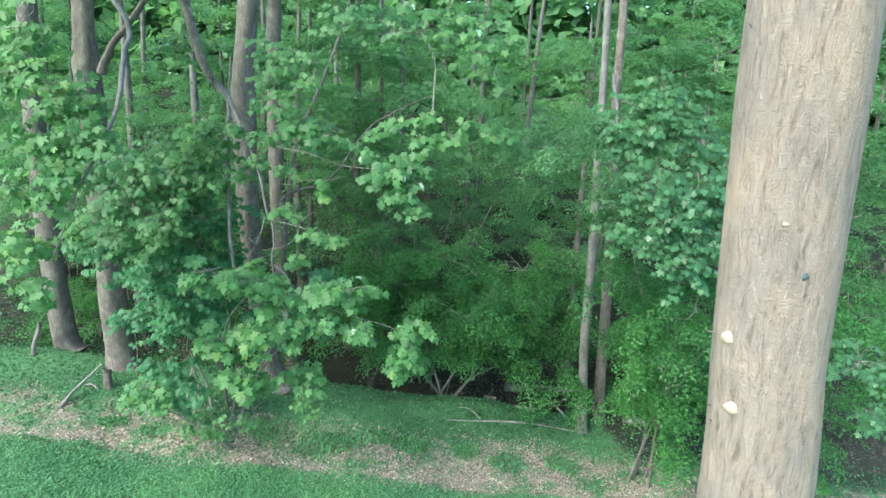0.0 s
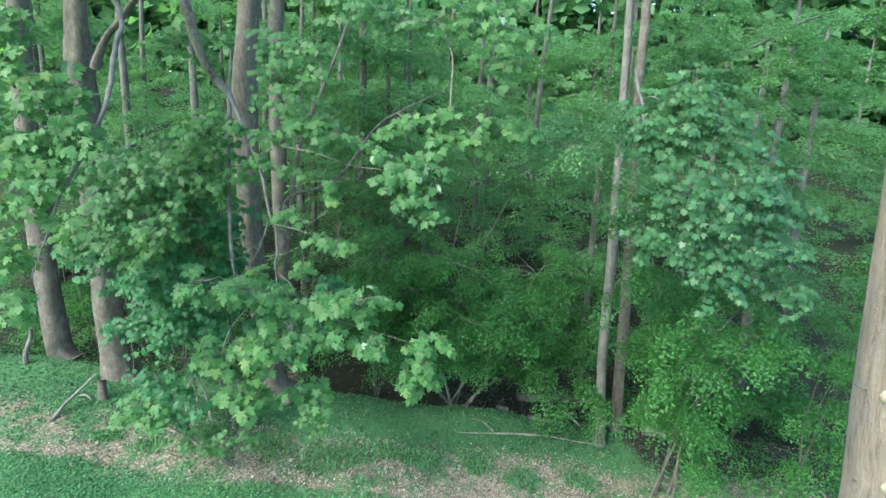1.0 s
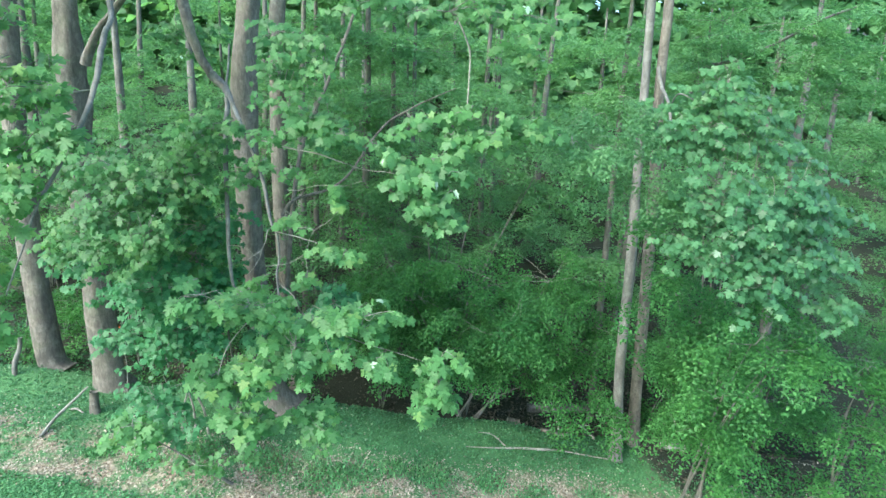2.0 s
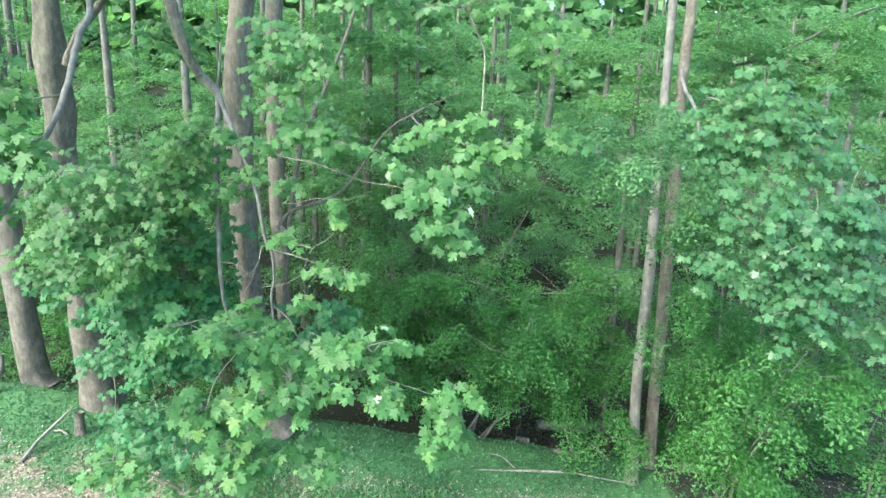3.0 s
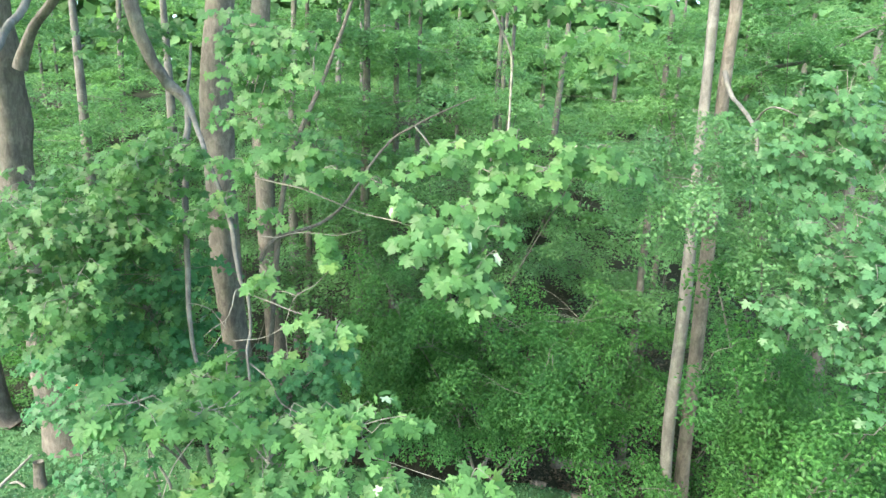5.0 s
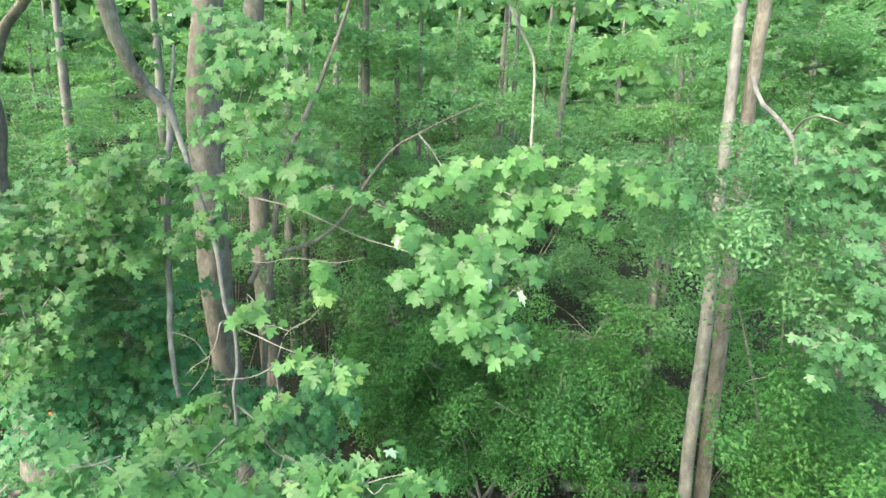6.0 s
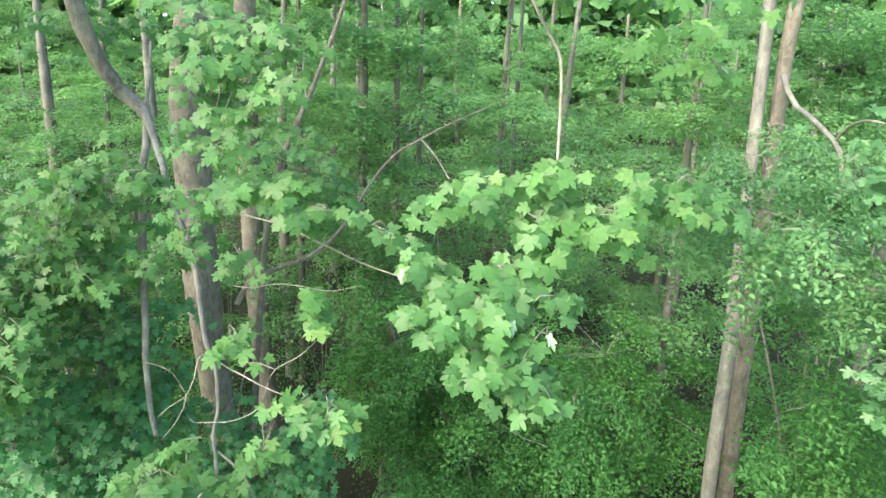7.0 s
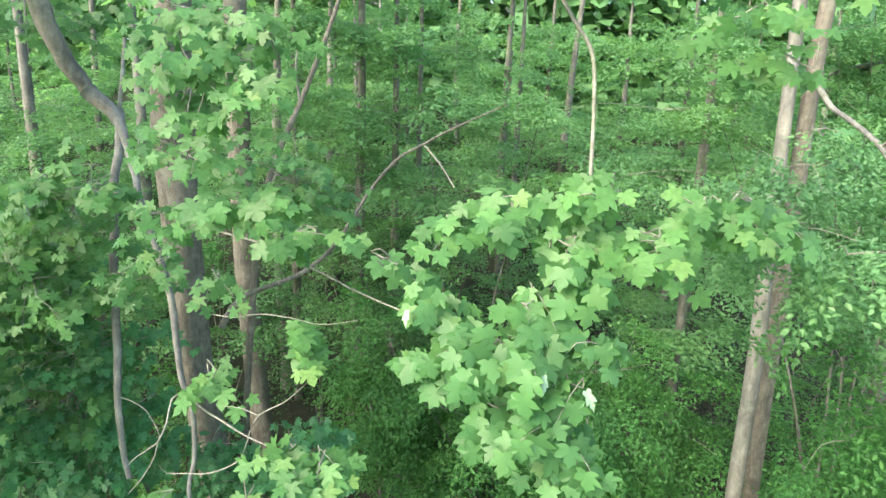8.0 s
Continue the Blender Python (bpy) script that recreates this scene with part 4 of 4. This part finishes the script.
trunk(right_maple, b2, BARK_OLD, 16, 0.06, 0.3, 12)
over(right_maple, b2, RNG)
for i, row in enumerate(([(4.66, 15.80, 11.16, 0.053), (4.56, 15.20, 10.63, 0.041), (4.35, 14.20, 10.22, 0.036), (4.14, 13.40, 9.83, 0.034), (4.10, 13.20, 9.34, 0.026), (3.98, 13.00, 8.86, 0.022), (3.81, 12.60, 8.22, 0.014)], [(4.19, 13.60, 9.98, 0.021), (4.12, 13.20, 10.20, 0.015), (4.07, 12.70, 10.19, 0.013), (4.30, 12.20, 9.93, 0.008)], [(4.07, 13.10, 9.19, 0.022), (4.15, 12.60, 9.06, 0.019), (4.28, 12.00, 8.77, 0.015), (4.49, 11.60, 8.49, 0.011)])):
    limb(right_maple, row, BARK_BEECH, "limb", 8, 0.09, 0.1, i)
leafy(right_maple, [
    (4.69, 12.20, 10.14, 0.88, 0.59),
    (5.25, 12.00, 9.42, 0.87, 0.58),
    (4.23, 12.20, 9.47, 0.88, 0.69),
    (5.21, 11.30, 8.01, 0.98, 0.71),
    (4.57, 11.60, 8.12, 0.83, 0.73),
    (4.60, 11.30, 7.10, 0.65, 0.42),
    (5.37, 11.20, 6.75, 0.70, 0.61),
    (5.93, 11.40, 8.39, 0.63, 0.72),
    (3.98, 11.50, 7.36, 0.54, 0.45),
    (5.97, 11.30, 7.31, 0.53, 0.53),
    (3.80, 13.60, 9.68, 0.59, 0.44),
    (6.60, 11.30, 7.20, 0.50, 0.36),
    (6.90, 11.40, 6.40, 0.45, 0.42),
    (6.40, 11.40, 8.00, 0.45, 0.35),
    (8.81, 10.50, 4.95, 0.50, 0.45),
    (9.23, 10.50, 3.68, 0.39, 0.39),
], RNG, "maple", MAPLE_SKY_TINT, leaf=0.115, density=2.3, face=0.65)
leafy(slim, [
    (2.06, 12.70, 9.63, 0.93, 0.47),
    (2.86, 12.00, 9.04, 0.96, 0.48),
    (2.34, 12.00, 8.64, 0.87, 0.48),
    (3.39, 11.90, 8.31, 1.05, 0.43),
    (2.19, 12.30, 9.10, 1.09, 0.50),
    (1.94, 11.00, 9.03, 0.45, 0.23),
    (1.59, 11.20, 9.08, 0.29, 0.19),
    (1.35, 11.40, 9.54, 0.45, 0.25),
    (2.88, 13.00, 10.11, 0.50, 0.24),
    (2.25, 12.50, 9.68, 0.55, 0.30),
    (3.03, 12.60, 9.75, 0.48, 0.24),
    (4.05, 13.00, 8.60, 0.70, 0.30),
    (3.65, 12.60, 9.25, 0.60, 0.28),
    (4.30, 13.60, 7.70, 0.55, 0.40),
], RNG, "beech", BEECH_SKYLIT, big=0.72, slope=0.6, density=0.95)


def shrub(name, rows, kind, mat, label, category, stems=4, back_by=0.4, **how):
    cx, cy = float(np.mean([r[0] for r in rows])), float(np.mean([r[1] for r in rows])) + back_by
    z = float(height(cx, cy))
    t = thing(name, (cx, cy, z), label, category)
    for i in range(stems):
        row = rows[i * len(rows) // stems]
        limb(t, [(cx + 0.3 * math.sin(i * 2.4), cy + 0.3 * math.cos(i * 2.4), z - 0.05, 0.05), (cx * 0.6 + row[0] * 0.4, cy * 0.7 + row[1] * 0.3, z * 0.5 + row[2] * 0.5, 0.028), (row[0], row[1] + 0.1, row[2], 0.008)], BARK_DARK, "stem", 7, 0.06, 0.2, i)
    leafy(t, rows, RNG, kind, mat, **how)
    return t


shrub("understorey_maple", [
    (-5.93, 13.20, 7.02, 1.03, 0.62),
    (-6.79, 13.60, 7.78, 0.88, 0.59),
    (-6.25, 13.40, 5.78, 0.92, 0.71),
    (-3.19, 14.20, 5.05, 0.72, 0.56),
    (-6.98, 13.00, 5.58, 0.96, 0.75),
    (-6.34, 14.00, 5.53, 1.06, 0.70),
    (-7.06, 13.40, 4.45, 1.22, 0.56),
    (-7.65, 13.80, 2.44, 0.88, 0.52),
    (-7.10, 14.20, 4.65, 1.21, 0.91),
    (-4.19, 14.50, 4.03, 1.24, 0.77),
    (-7.18, 13.40, 4.25, 1.00, 0.72),
    (-7.10, 13.60, 2.06, 0.87, 0.44),
    (-8.38, 13.60, 6.00, 1.16, 0.87),
    (-4.89, 14.30, 4.97, 0.49, 0.44),
    (-5.01, 14.00, 4.22, 0.52, 0.47),
    (-4.39, 14.30, 3.95, 0.44, 0.49),
    (-3.49, 14.60, 4.17, 0.61, 0.56),
    (-8.83, 14.30, 3.78, 0.53, 0.46),
    (-6.72, 12.60, 6.36, 0.56, 0.40),
    (-7.14, 12.40, 5.80, 0.47, 0.39),
], "maple", MAPLE_SHADED, "young maple with deep shade painted into its leaf green", "shrub", 6, 1.6, under=0.0, density=1.7, leaf=0.12, face=0.6)
shrub("maple_sapling", [
    (-7.50, 12.90, 1.98, 0.69, 0.34),
    (-6.43, 13.10, 1.18, 0.84, 0.35),
    (-3.31, 12.90, 2.18, 0.55, 0.41),
    (-5.31, 13.00, 1.54, 0.56, 0.25),
], "maple", MAPLE, "low maple sapling over fallen leaves", "sapling", 1, density=1.2, leaf=0.1)
shrub("beech_shrub", [
    (5.75, 11.80, 5.30, 0.85, 0.85),
    (6.43, 12.00, 5.13, 0.67, 0.67),
    (5.56, 12.60, 3.71, 0.92, 0.82),
    (5.92, 12.40, 3.49, 0.70, 0.50),
    (5.48, 13.00, 2.69, 1.17, 0.53),
    (7.28, 12.40, 5.55, 0.80, 1.00),
    (6.47, 12.80, 1.31, 0.82, 0.55),
], "beech", BEECH, "dense beech thicket with drooping sprays", "shrub", 4, 1.8)
shrub("beech_shrub", [
    (10.22, 13.00, 6.07, 1.25, 1.25),
    (10.20, 12.00, 4.38, 0.77, 1.15),
    (8.80, 12.60, 4.54, 0.91, 0.79),
    (8.70, 12.80, 3.03, 0.68, 0.56),
    (9.64, 12.60, 2.90, 0.49, 0.49),
    (8.40, 12.90, 1.20, 0.80, 0.55),
    (9.90, 12.80, 1.90, 0.90, 0.70),
    (10.90, 13.60, 0.80, 0.90, 0.60),
], "beech", BEECH, "shaded beech shrub beside the thicket", "shrub", 3, 1.2)
shrub("beech_shrub", [
    (1.19, 17.40, 3.47, 2.00, 1.08),
    (-0.41, 17.20, 2.79, 1.67, 1.21),
    (2.65, 17.20, 3.10, 1.82, 1.37),
    (4.04, 18.20, 3.28, 1.14, 1.46),
    (-2.49, 18.00, 4.82, 1.12, 0.96),
    (-2.11, 17.80, 3.68, 1.58, 1.11),
    (2.92, 18.40, 4.77, 2.30, 0.82),
    (0.55, 18.40, 4.48, 2.14, 0.82),
    (1.24, 17.00, 2.65, 1.79, 0.70),
    (-0.84, 17.20, 2.20, 1.06, 0.50),
    (2.82, 16.80, 2.15, 1.18, 0.60),
    (4.16, 16.40, 1.69, 0.72, 0.72),
    (-5.48, 18.20, 1.45, 1.17, 0.68),
    (-2.20, 17.20, 5.30, 1.10, 0.70),
    (-1.20, 17.00, 4.40, 1.20, 0.80),
    (0.20, 17.20, 5.30, 1.30, 0.70),
    (-3.20, 17.60, 3.00, 1.00, 0.80),
    (1.60, 16.20, 4.60, 1.20, 0.60),
    (0.60, 16.00, 3.80, 1.20, 0.60),
    (2.60, 16.40, 3.90, 1.00, 0.60),
], "beech", BEECH, "dark beech thicket in layered sprays", "shrub", 6, density=1.4)
back = shrub("beech_tree", [
    (1.43, 21.00, 5.96, 2.88, 0.96),
    (-2.08, 21.00, 5.80, 2.31, 0.96),
    (2.83, 19.00, 9.29, 2.39, 0.68),
    (3.52, 19.00, 10.77, 2.56, 0.68),
    (1.00, 20.00, 10.75, 2.18, 0.91),
    (-1.01, 20.00, 8.41, 2.18, 1.09),
    (-3.88, 20.00, 7.39, 2.00, 1.27),
    (-3.90, 20.00, 9.69, 2.00, 1.09),
    (-1.86, 21.00, 10.72, 2.31, 1.15),
    (-4.96, 20.00, 11.17, 1.63, 1.09),
    (2.26, 20.00, 8.02, 2.36, 0.91),
    (-1.20, 22.00, 12.32, 2.84, 1.01),
], "beech", FAR_LIGHTENED, "young beech with layered sprays deeper in the wood", "tree", 6, big=1.1, slope=0.3, density=0.95)
airy = shrub("beech_tree", [
    (8.73, 17.50, 11.71, 2.17, 0.93),
    (7.43, 18.00, 12.45, 2.24, 0.96),
    (10.14, 17.50, 10.49, 1.70, 1.39),
    (10.31, 19.00, 13.06, 2.05, 0.85),
    (6.70, 18.00, 11.26, 1.28, 0.96),
    (10.67, 17.50, 8.58, 1.39, 1.39),
    (4.39, 19.00, 11.75, 1.54, 1.03),
    (6.26, 18.00, 10.05, 1.12, 0.96),
    (7.22, 18.00, 12.85, 1.73, 1.15),
    (12.08, 16.00, 8.01, 1.54, 1.54),
    (8.21, 18.00, 9.52, 1.35, 1.73),
    (8.77, 17.50, 6.40, 1.12, 1.68),
], "beech", FAR_LIGHTENED, "young beech with airy green foliage", "tree", 6, big=1.1, slope=0.3, density=0.95)
# Extra foliage out of view overhead, added to darken thicket and maple below.
leafy(airy, [(x, y, 14.2 + 0.5 * math.sin(2.3 * x + y), 1.3, 0.45) for x in (6.4, 8.2, 10.0, 11.8, 13.6) for y in (9.4, 11.4, 13.4)], RNG, "beech", FAR_LIGHTENED, name="crown", big=1.6, density=0.6, slope=0.3, blade=dart_blade(0.35))
limb(airy, [(7.17, 19.50, 10.99, 0.060), (7.27, 19.00, 11.69, 0.055), (8.30, 19.00, 11.99, 0.050), (9.29, 19.00, 12.46, 0.045), (10.63, 19.00, 13.23, 0.040), (11.63, 19.00, 13.67, 0.030)], BARK_DARK, "limb", 8, 0.08, 0.15, 5)
limb(back, [(-4.33, 13.60, 7.24, 0.050), (-4.11, 13.80, 7.61, 0.039), (-3.47, 14.50, 7.81, 0.033), (-3.04, 15.00, 8.20, 0.030), (-2.62, 15.30, 8.93, 0.028), (-2.17, 15.50, 9.51, 0.025), (-1.72, 15.50, 9.79, 0.022), (-1.24, 15.60, 10.07, 0.017), (-0.47, 15.80, 10.44, 0.011)], BARK_OLD, "bare_bough", 8, 0.08, 0.12, 3)
slope = [(-5.6, 17.2, float(height(-5.6, 17.2)), 0.08), (-5.2, 17.1, 6.0, 0.07), (-4.79, 17, 8.77, 0.06), (-3.96, 17, 10.8, 0.05), (-3.38, 17, 12.3, 0.04), (-2.9, 17, 14, 0.02)]
leaning = thing("leaning_sapling", slope[0][:3], "thin leaning grey sapling between trunks", "sapling")
trunk(leaning, slope, BARK_OLD, 8, 0.08, 0.2, 31)
limb(leaning, [(-4.1, 17, 10.45, 0.03), (-4.15, 16.9, 11.1, 0.02), (-4.05, 16.9, 11.7, 0.01)], TWIG, "limb", 6, 0.08, 0.15, 2)
limb(back, [(-1.72, 15.50, 9.79, 0.018), (-1.45, 15.20, 9.50, 0.015), (-1.21, 15.00, 9.15, 0.012)], TWIG, "bare_bough", 6, 0.08, 0.12, 4)


# ---------------------------------------------------------------- the wood behind
def far_tree(x, y, top, girth, rng, crown_from=0.3, spread=2.6, lean=0.0, mat=BARK_DARK, leaf_mat=FAR_LIGHTENED, big=1.5, n=12, density=0.8):
    z = float(height(x, y))
    t = thing("forest_tree", (x, y, z), "tall woodland tree with green crown", "tree", "trees of the wood")
    trunk(t, [(x, y, z - 0.15, girth * 1.25), (x + lean * 0.2, y, z + 0.8, girth), (x + lean * 0.6 + rng.normal(0, 0.15), y, z + top * 0.45, girth * 0.85), (x + lean, y, z + top, girth * 0.35)], mat, 10, 0.05, 0.2, int(rng.integers(1e6)), step=0.6)
    rows = []
    for i in range(n):
        a, d = rng.uniform(0, 6.28), spread * rng.uniform(0.1, 1) ** 0.6
        if i % 3 == 0:
            a, d = rng.normal(-1.57, 0.25), rng.uniform(0.7, 1.3)
        rows.append((x + lean * 0.7 + d * math.cos(a), y + d * math.sin(a), z + top * rng.uniform(crown_from, 1.0), rng.uniform(1.1, 2.0), rng.uniform(0.14, 0.32)))
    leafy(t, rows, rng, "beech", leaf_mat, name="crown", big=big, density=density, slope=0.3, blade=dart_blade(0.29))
    return t


PLACED = [(-2.79, 22, 0.14), (1.36, 30, 0.17), (1.9, 30.6, 0.14), (-6.1, 24, 0.13), (5.3, 20.5, 0.13), (-12.8, 27, 0.22), (-13.05, 22, 0.2), (-6.66, 24.5, 0.2), (12.5, 22, 0.22), (-2.3, 26, 0.12)]
for x, y, girth in PLACED:
    far_tree(x, y, RNG.uniform(14, 18), girth, RNG, 0.15, 2.4, mat=BARK_DARK if girth > 0.11 and girth < 0.2 else BARK_BEECH, n=9)
for row in range(5):
    y = 24 + row * 6.5
    reach = 0.95 * y
    trees = 4 if row < 2 else 9
    for i in range(trees):
        x = -reach + 2 * reach * (i + RNG.uniform(0.1, 0.9)) / trees
        far_tree(x, y + RNG.uniform(-2, 2), RNG.uniform(13, 18), RNG.uniform(0.1, 0.24), RNG, 0.06, 3.4, RNG.normal(0, 0.5), BARK_DARK if RNG.random() < 0.7 else BARK_BEECH, FAR_LIGHTENED, 1.5 + 0.45 * row, 28 if row < 2 else 9, 0.5 if row < 2 else 0.42)


def undergrowth(x, y, rng, tall=5.0, mat=None, low=0.1, big=1.15):
    z = float(height(x, y))
    t = thing("understorey_shrub", (x, y, z), "young leafy tree in the shaded understorey", "shrub", "undergrowth of the wood")
    rows = []
    for i in range(10):
        a, d = rng.uniform(0, 6.28), 1.6 * big * rng.uniform(0.1, 1) ** 0.5
        rows.append((x + d * math.cos(a), y + d * math.sin(a), z + tall * rng.uniform(low, 1.0), big * rng.uniform(0.8, 1.4), rng.uniform(0.12, 0.28)))
    for r in rows[:3]:
        limb(t, [(x, y, z - 0.05, 0.035), (x * 0.7 + r[0] * 0.3, y * 0.7 + r[1] * 0.3, z * 0.5 + r[2] * 0.5, 0.022), (r[0], r[1], r[2], 0.008)], BARK_DARK, "stem", 6, 0.05, 0.4, 1)
    leafy(t, rows, rng, "beech", mat or FAR_LIGHTENED, name="crown", big=big, density=0.62 if big < 2 else 0.45, slope=0.3, blade=dart_blade(0.29))


for row in range(4):
    y = 20.5 + row * 3.4
    reach = 0.92 * y
    for i in range(9):
        if row in (0, 1) and i == 5:
            continue
        undergrowth(-reach + 2 * reach * (i + RNG.uniform(0.1, 0.9)) / 9, y + RNG.uniform(-1.2, 1.2), RNG, RNG.uniform(4, 8), BEECH if row == 0 else FAR_LIGHTENED, 0.4 if row == 0 else 0.1)

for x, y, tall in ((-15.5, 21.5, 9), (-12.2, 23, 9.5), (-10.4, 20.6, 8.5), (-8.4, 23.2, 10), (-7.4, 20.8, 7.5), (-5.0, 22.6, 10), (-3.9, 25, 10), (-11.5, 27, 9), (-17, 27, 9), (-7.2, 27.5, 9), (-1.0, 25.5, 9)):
    undergrowth(x, y, RNG, tall, FAR_LIGHTENED, 0.35)
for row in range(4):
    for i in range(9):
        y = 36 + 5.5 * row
        undergrowth((-0.9 + 1.8 * (i + RNG.uniform(0.1, 0.9)) / 9) * y, y + RNG.uniform(-2, 2), RNG, 7.5, FAR_LIGHTENED, 0.05, 2.2)
for x, y in ((-16, 20), (-19.5, 22), (-14.2, 21), (-2.6, 19.6), (-0.2, 19.8), (-8.5, 19.5), (8.6, 18.8), (11, 19.6), (13.2, 18.6), (7.2, 19.8), (10, 17.8)):
    undergrowth(x, y, RNG, 4.2, BEECH, 0.45 if -4 < x < 1 else 0.1)


def far_wood(rng, n=45000):
    """The closed wood on top of the hill, thinner where the sky shows between its stems."""
    x, y, u = rng.uniform(-95, 95, n), rng.uniform(58, 78, n), rng.random(n)
    z = height(x, y) + 24 * u
    clear = (np.abs(x + 0.53 * y) < 7) & (u > 0.5) & (rng.random(n) < 0.4)
    keep = ~clear
    where = np.stack([x, y, z], 1)[keep]
    k = len(where)
    me = blades("far_wood", where, turns(np.array([0, -0.6, 0.7]) + rng.normal(0, 0.5, (k, 3)), rng.normal(0, 1, (k, 3)) + np.array([0, 0, -0.6])), rng.uniform(1.0, 2.1, k), dart_blade(0.42), FAR_LIGHTENED)
    tagged(new("far_wood", me), "distant closed green wood on the hill", "woods", kind="stuff")


far_wood(RNG)


# ---------------------------------------------------------------- dead wood on the ground
def lying(name, points, mat, label, category, sides=8, rough=0.1, seed=0):
    """A stick or log resting on the ground; its points give x, y, height over the ground and radius."""
    line = [(x, y, float(height(x, y)) + h, r) for x, y, h, r in points]
    ob = thing(name, line[0][:3], label, category)
    v, f = tube(line, sides, 0.12, rough, 0, seed)
    hang("wood", mesh_of("wood", v, f, mat, True), ob)
    return ob


branch = lying("fallen_branch", [(0.3, 16.1, 0.02, 0.012), (1.2, 16.12, 0.03, 0.022), (1.9, 16.16, 0.03, 0.035), (2.6, 16.18, 0.04, 0.04), (3.2, 16.28, 0.04, 0.028), (4.2, 16.2, 0.03, 0.018), (5.1, 16.15, 0.02, 0.01)], DEADWOOD, "long bleached fallen branch lying in the grass", "branch")
limb(branch, [(1.5, 16.14, float(height(1.5, 16.14)) + 0.1, 0.025), (1.1, 16.4, float(height(1.1, 16.4)) + 0.22, 0.015), (0.7, 16.5, float(height(0.7, 16.5)) + 0.2, 0.008)], DEADWOOD, "side_branch", 6, 0.1, 0.1, 1)
lying("leaning_stick", [(-11.15, 14.4, 0.02, 0.05), (-11.05, 14.85, 0.2, 0.042), (-10.88, 15.3, 0.42, 0.036), (-10.7, 15.75, 0.66, 0.026)], DEADWOOD, "bare stick leaning on the slope", "stick", 7)
lying("fallen_stick", [(-11.1, 15.5, 0.03, 0.03), (-10.9, 15.5, 0.1, 0.03), (-10.7, 15.45, 0.03, 0.025)], DEADWOOD, "short curved stick on ground cover", "stick", 6)
lying("broken_sapling", [(-13.7, 16.8, -0.05, 0.07), (-13.65, 16.8, 0.4, 0.065), (-13.45, 16.8, 0.9, 0.06), (-13.4, 16.8, 1.25, 0.05)], BARK_BEECH, "broken dead sapling stem", "stump", 8, 0.15)
lying("tree_stump", [(-10.45, 15.6, -0.05, 0.14), (-10.45, 15.6, 0.3, 0.11), (-10.44, 15.6, 0.62, 0.1)], BARK_OLD, "short weathered stump beside a trunk", "stump", 10, 0.18)
lying("log", [(1.7, 17.5, 0.1, 0.11), (2.1, 17.52, 0.1, 0.1)], BARK_OLD, "cut log piece at the ditch edge", "log", 12, 0.06)
lying("log", [(2.75, 17.2, 0.06, 0.07), (3.5, 17.1, 0.06, 0.06)], BARK_OLD, "thin cut log on the bank", "log", 10, 0.06)
lying("log", [(6.5, 16.85, 0.12, 0.13), (7.2, 16.8, 0.12, 0.12)], DEADWOOD, "pale cut log beneath the thicket", "log", 12, 0.06)
lying("mossy_log", [(2.6, 19, 1.0, 0.16), (4.0, 19, 1.05, 0.15), (5.6, 19.1, 1.1, 0.12)], BARK_DARK, "dark fallen trunk across the ditch", "log", 12, 0.08)
for i, row in enumerate(([(3.4, 17.3, 0.0, 0.04), (3.2, 17.3, 0.6, 0.03), (2.95, 17.3, 1.3, 0.015)], [(3.6, 17.4, 0.0, 0.035), (3.9, 17.35, 0.35, 0.025), (4.3, 17.3, 0.5, 0.015)], [(4.5, 17.2, 0.0, 0.04), (4.1, 17.25, 0.4, 0.03), (3.8, 17.3, 0.55, 0.015)])):
    lying("driftwood", row, DEADWOOD, "dead branch sticking out of the ditch", "branch", 6, 0.1, i)
for i, (x, y, tall, lean) in enumerate(((-7.8, 15.3, 1.9, 0.3), (-7.0, 15.2, 2.0, -0.4), (-7.4, 15.3, 1.8, -0.15), (-8.4, 15.4, 1.7, 0.25))):
    lying("dead_sapling", [(x, y, -0.03, 0.035), (x + lean * 0.3, y, tall * 0.4, 0.028), (x + lean, y - 0.1, tall * 0.8, 0.02), (x + lean * 0.7, y - 0.15, tall, 0.01)], DEADWOOD, "thin bare dead sapling in shrub shade", "sapling", 6, 0.1, i)


def withered(x, y, top, n, rng):
    """A few curled orange leaves at the tip of a thin shoot."""
    z = float(height(x, y))
    t = thing("withered_shoot", (x, y, z), "thin shoot with curled orange withered leaves", "sapling")
    limb(t, [(x, y, z - 0.03, 0.014), (x + 0.08, y, z * 0.5 + top * 0.5, 0.01), (x, y, top, 0.005)], TWIG, "stem", 6, 0.05, 0.1, 3)
    where = np.array([x, y, top]) + rng.normal(0, 0.07, (n, 3))
    me = blades("withered_leaves", where, turns(np.array([0, -0.7, 0.6]) + rng.normal(0, 0.4, (n, 3)), rng.normal(0, 1, (n, 3)) + np.array([0, 0, -0.6])), rng.uniform(0.1, 0.16, n), oval_blade(0.3), ORANGE)
    hang("withered_leaves", me, t, "curled orange dead leaves")


withered(-9.98, 16.35, 3.13, 5, RNG)
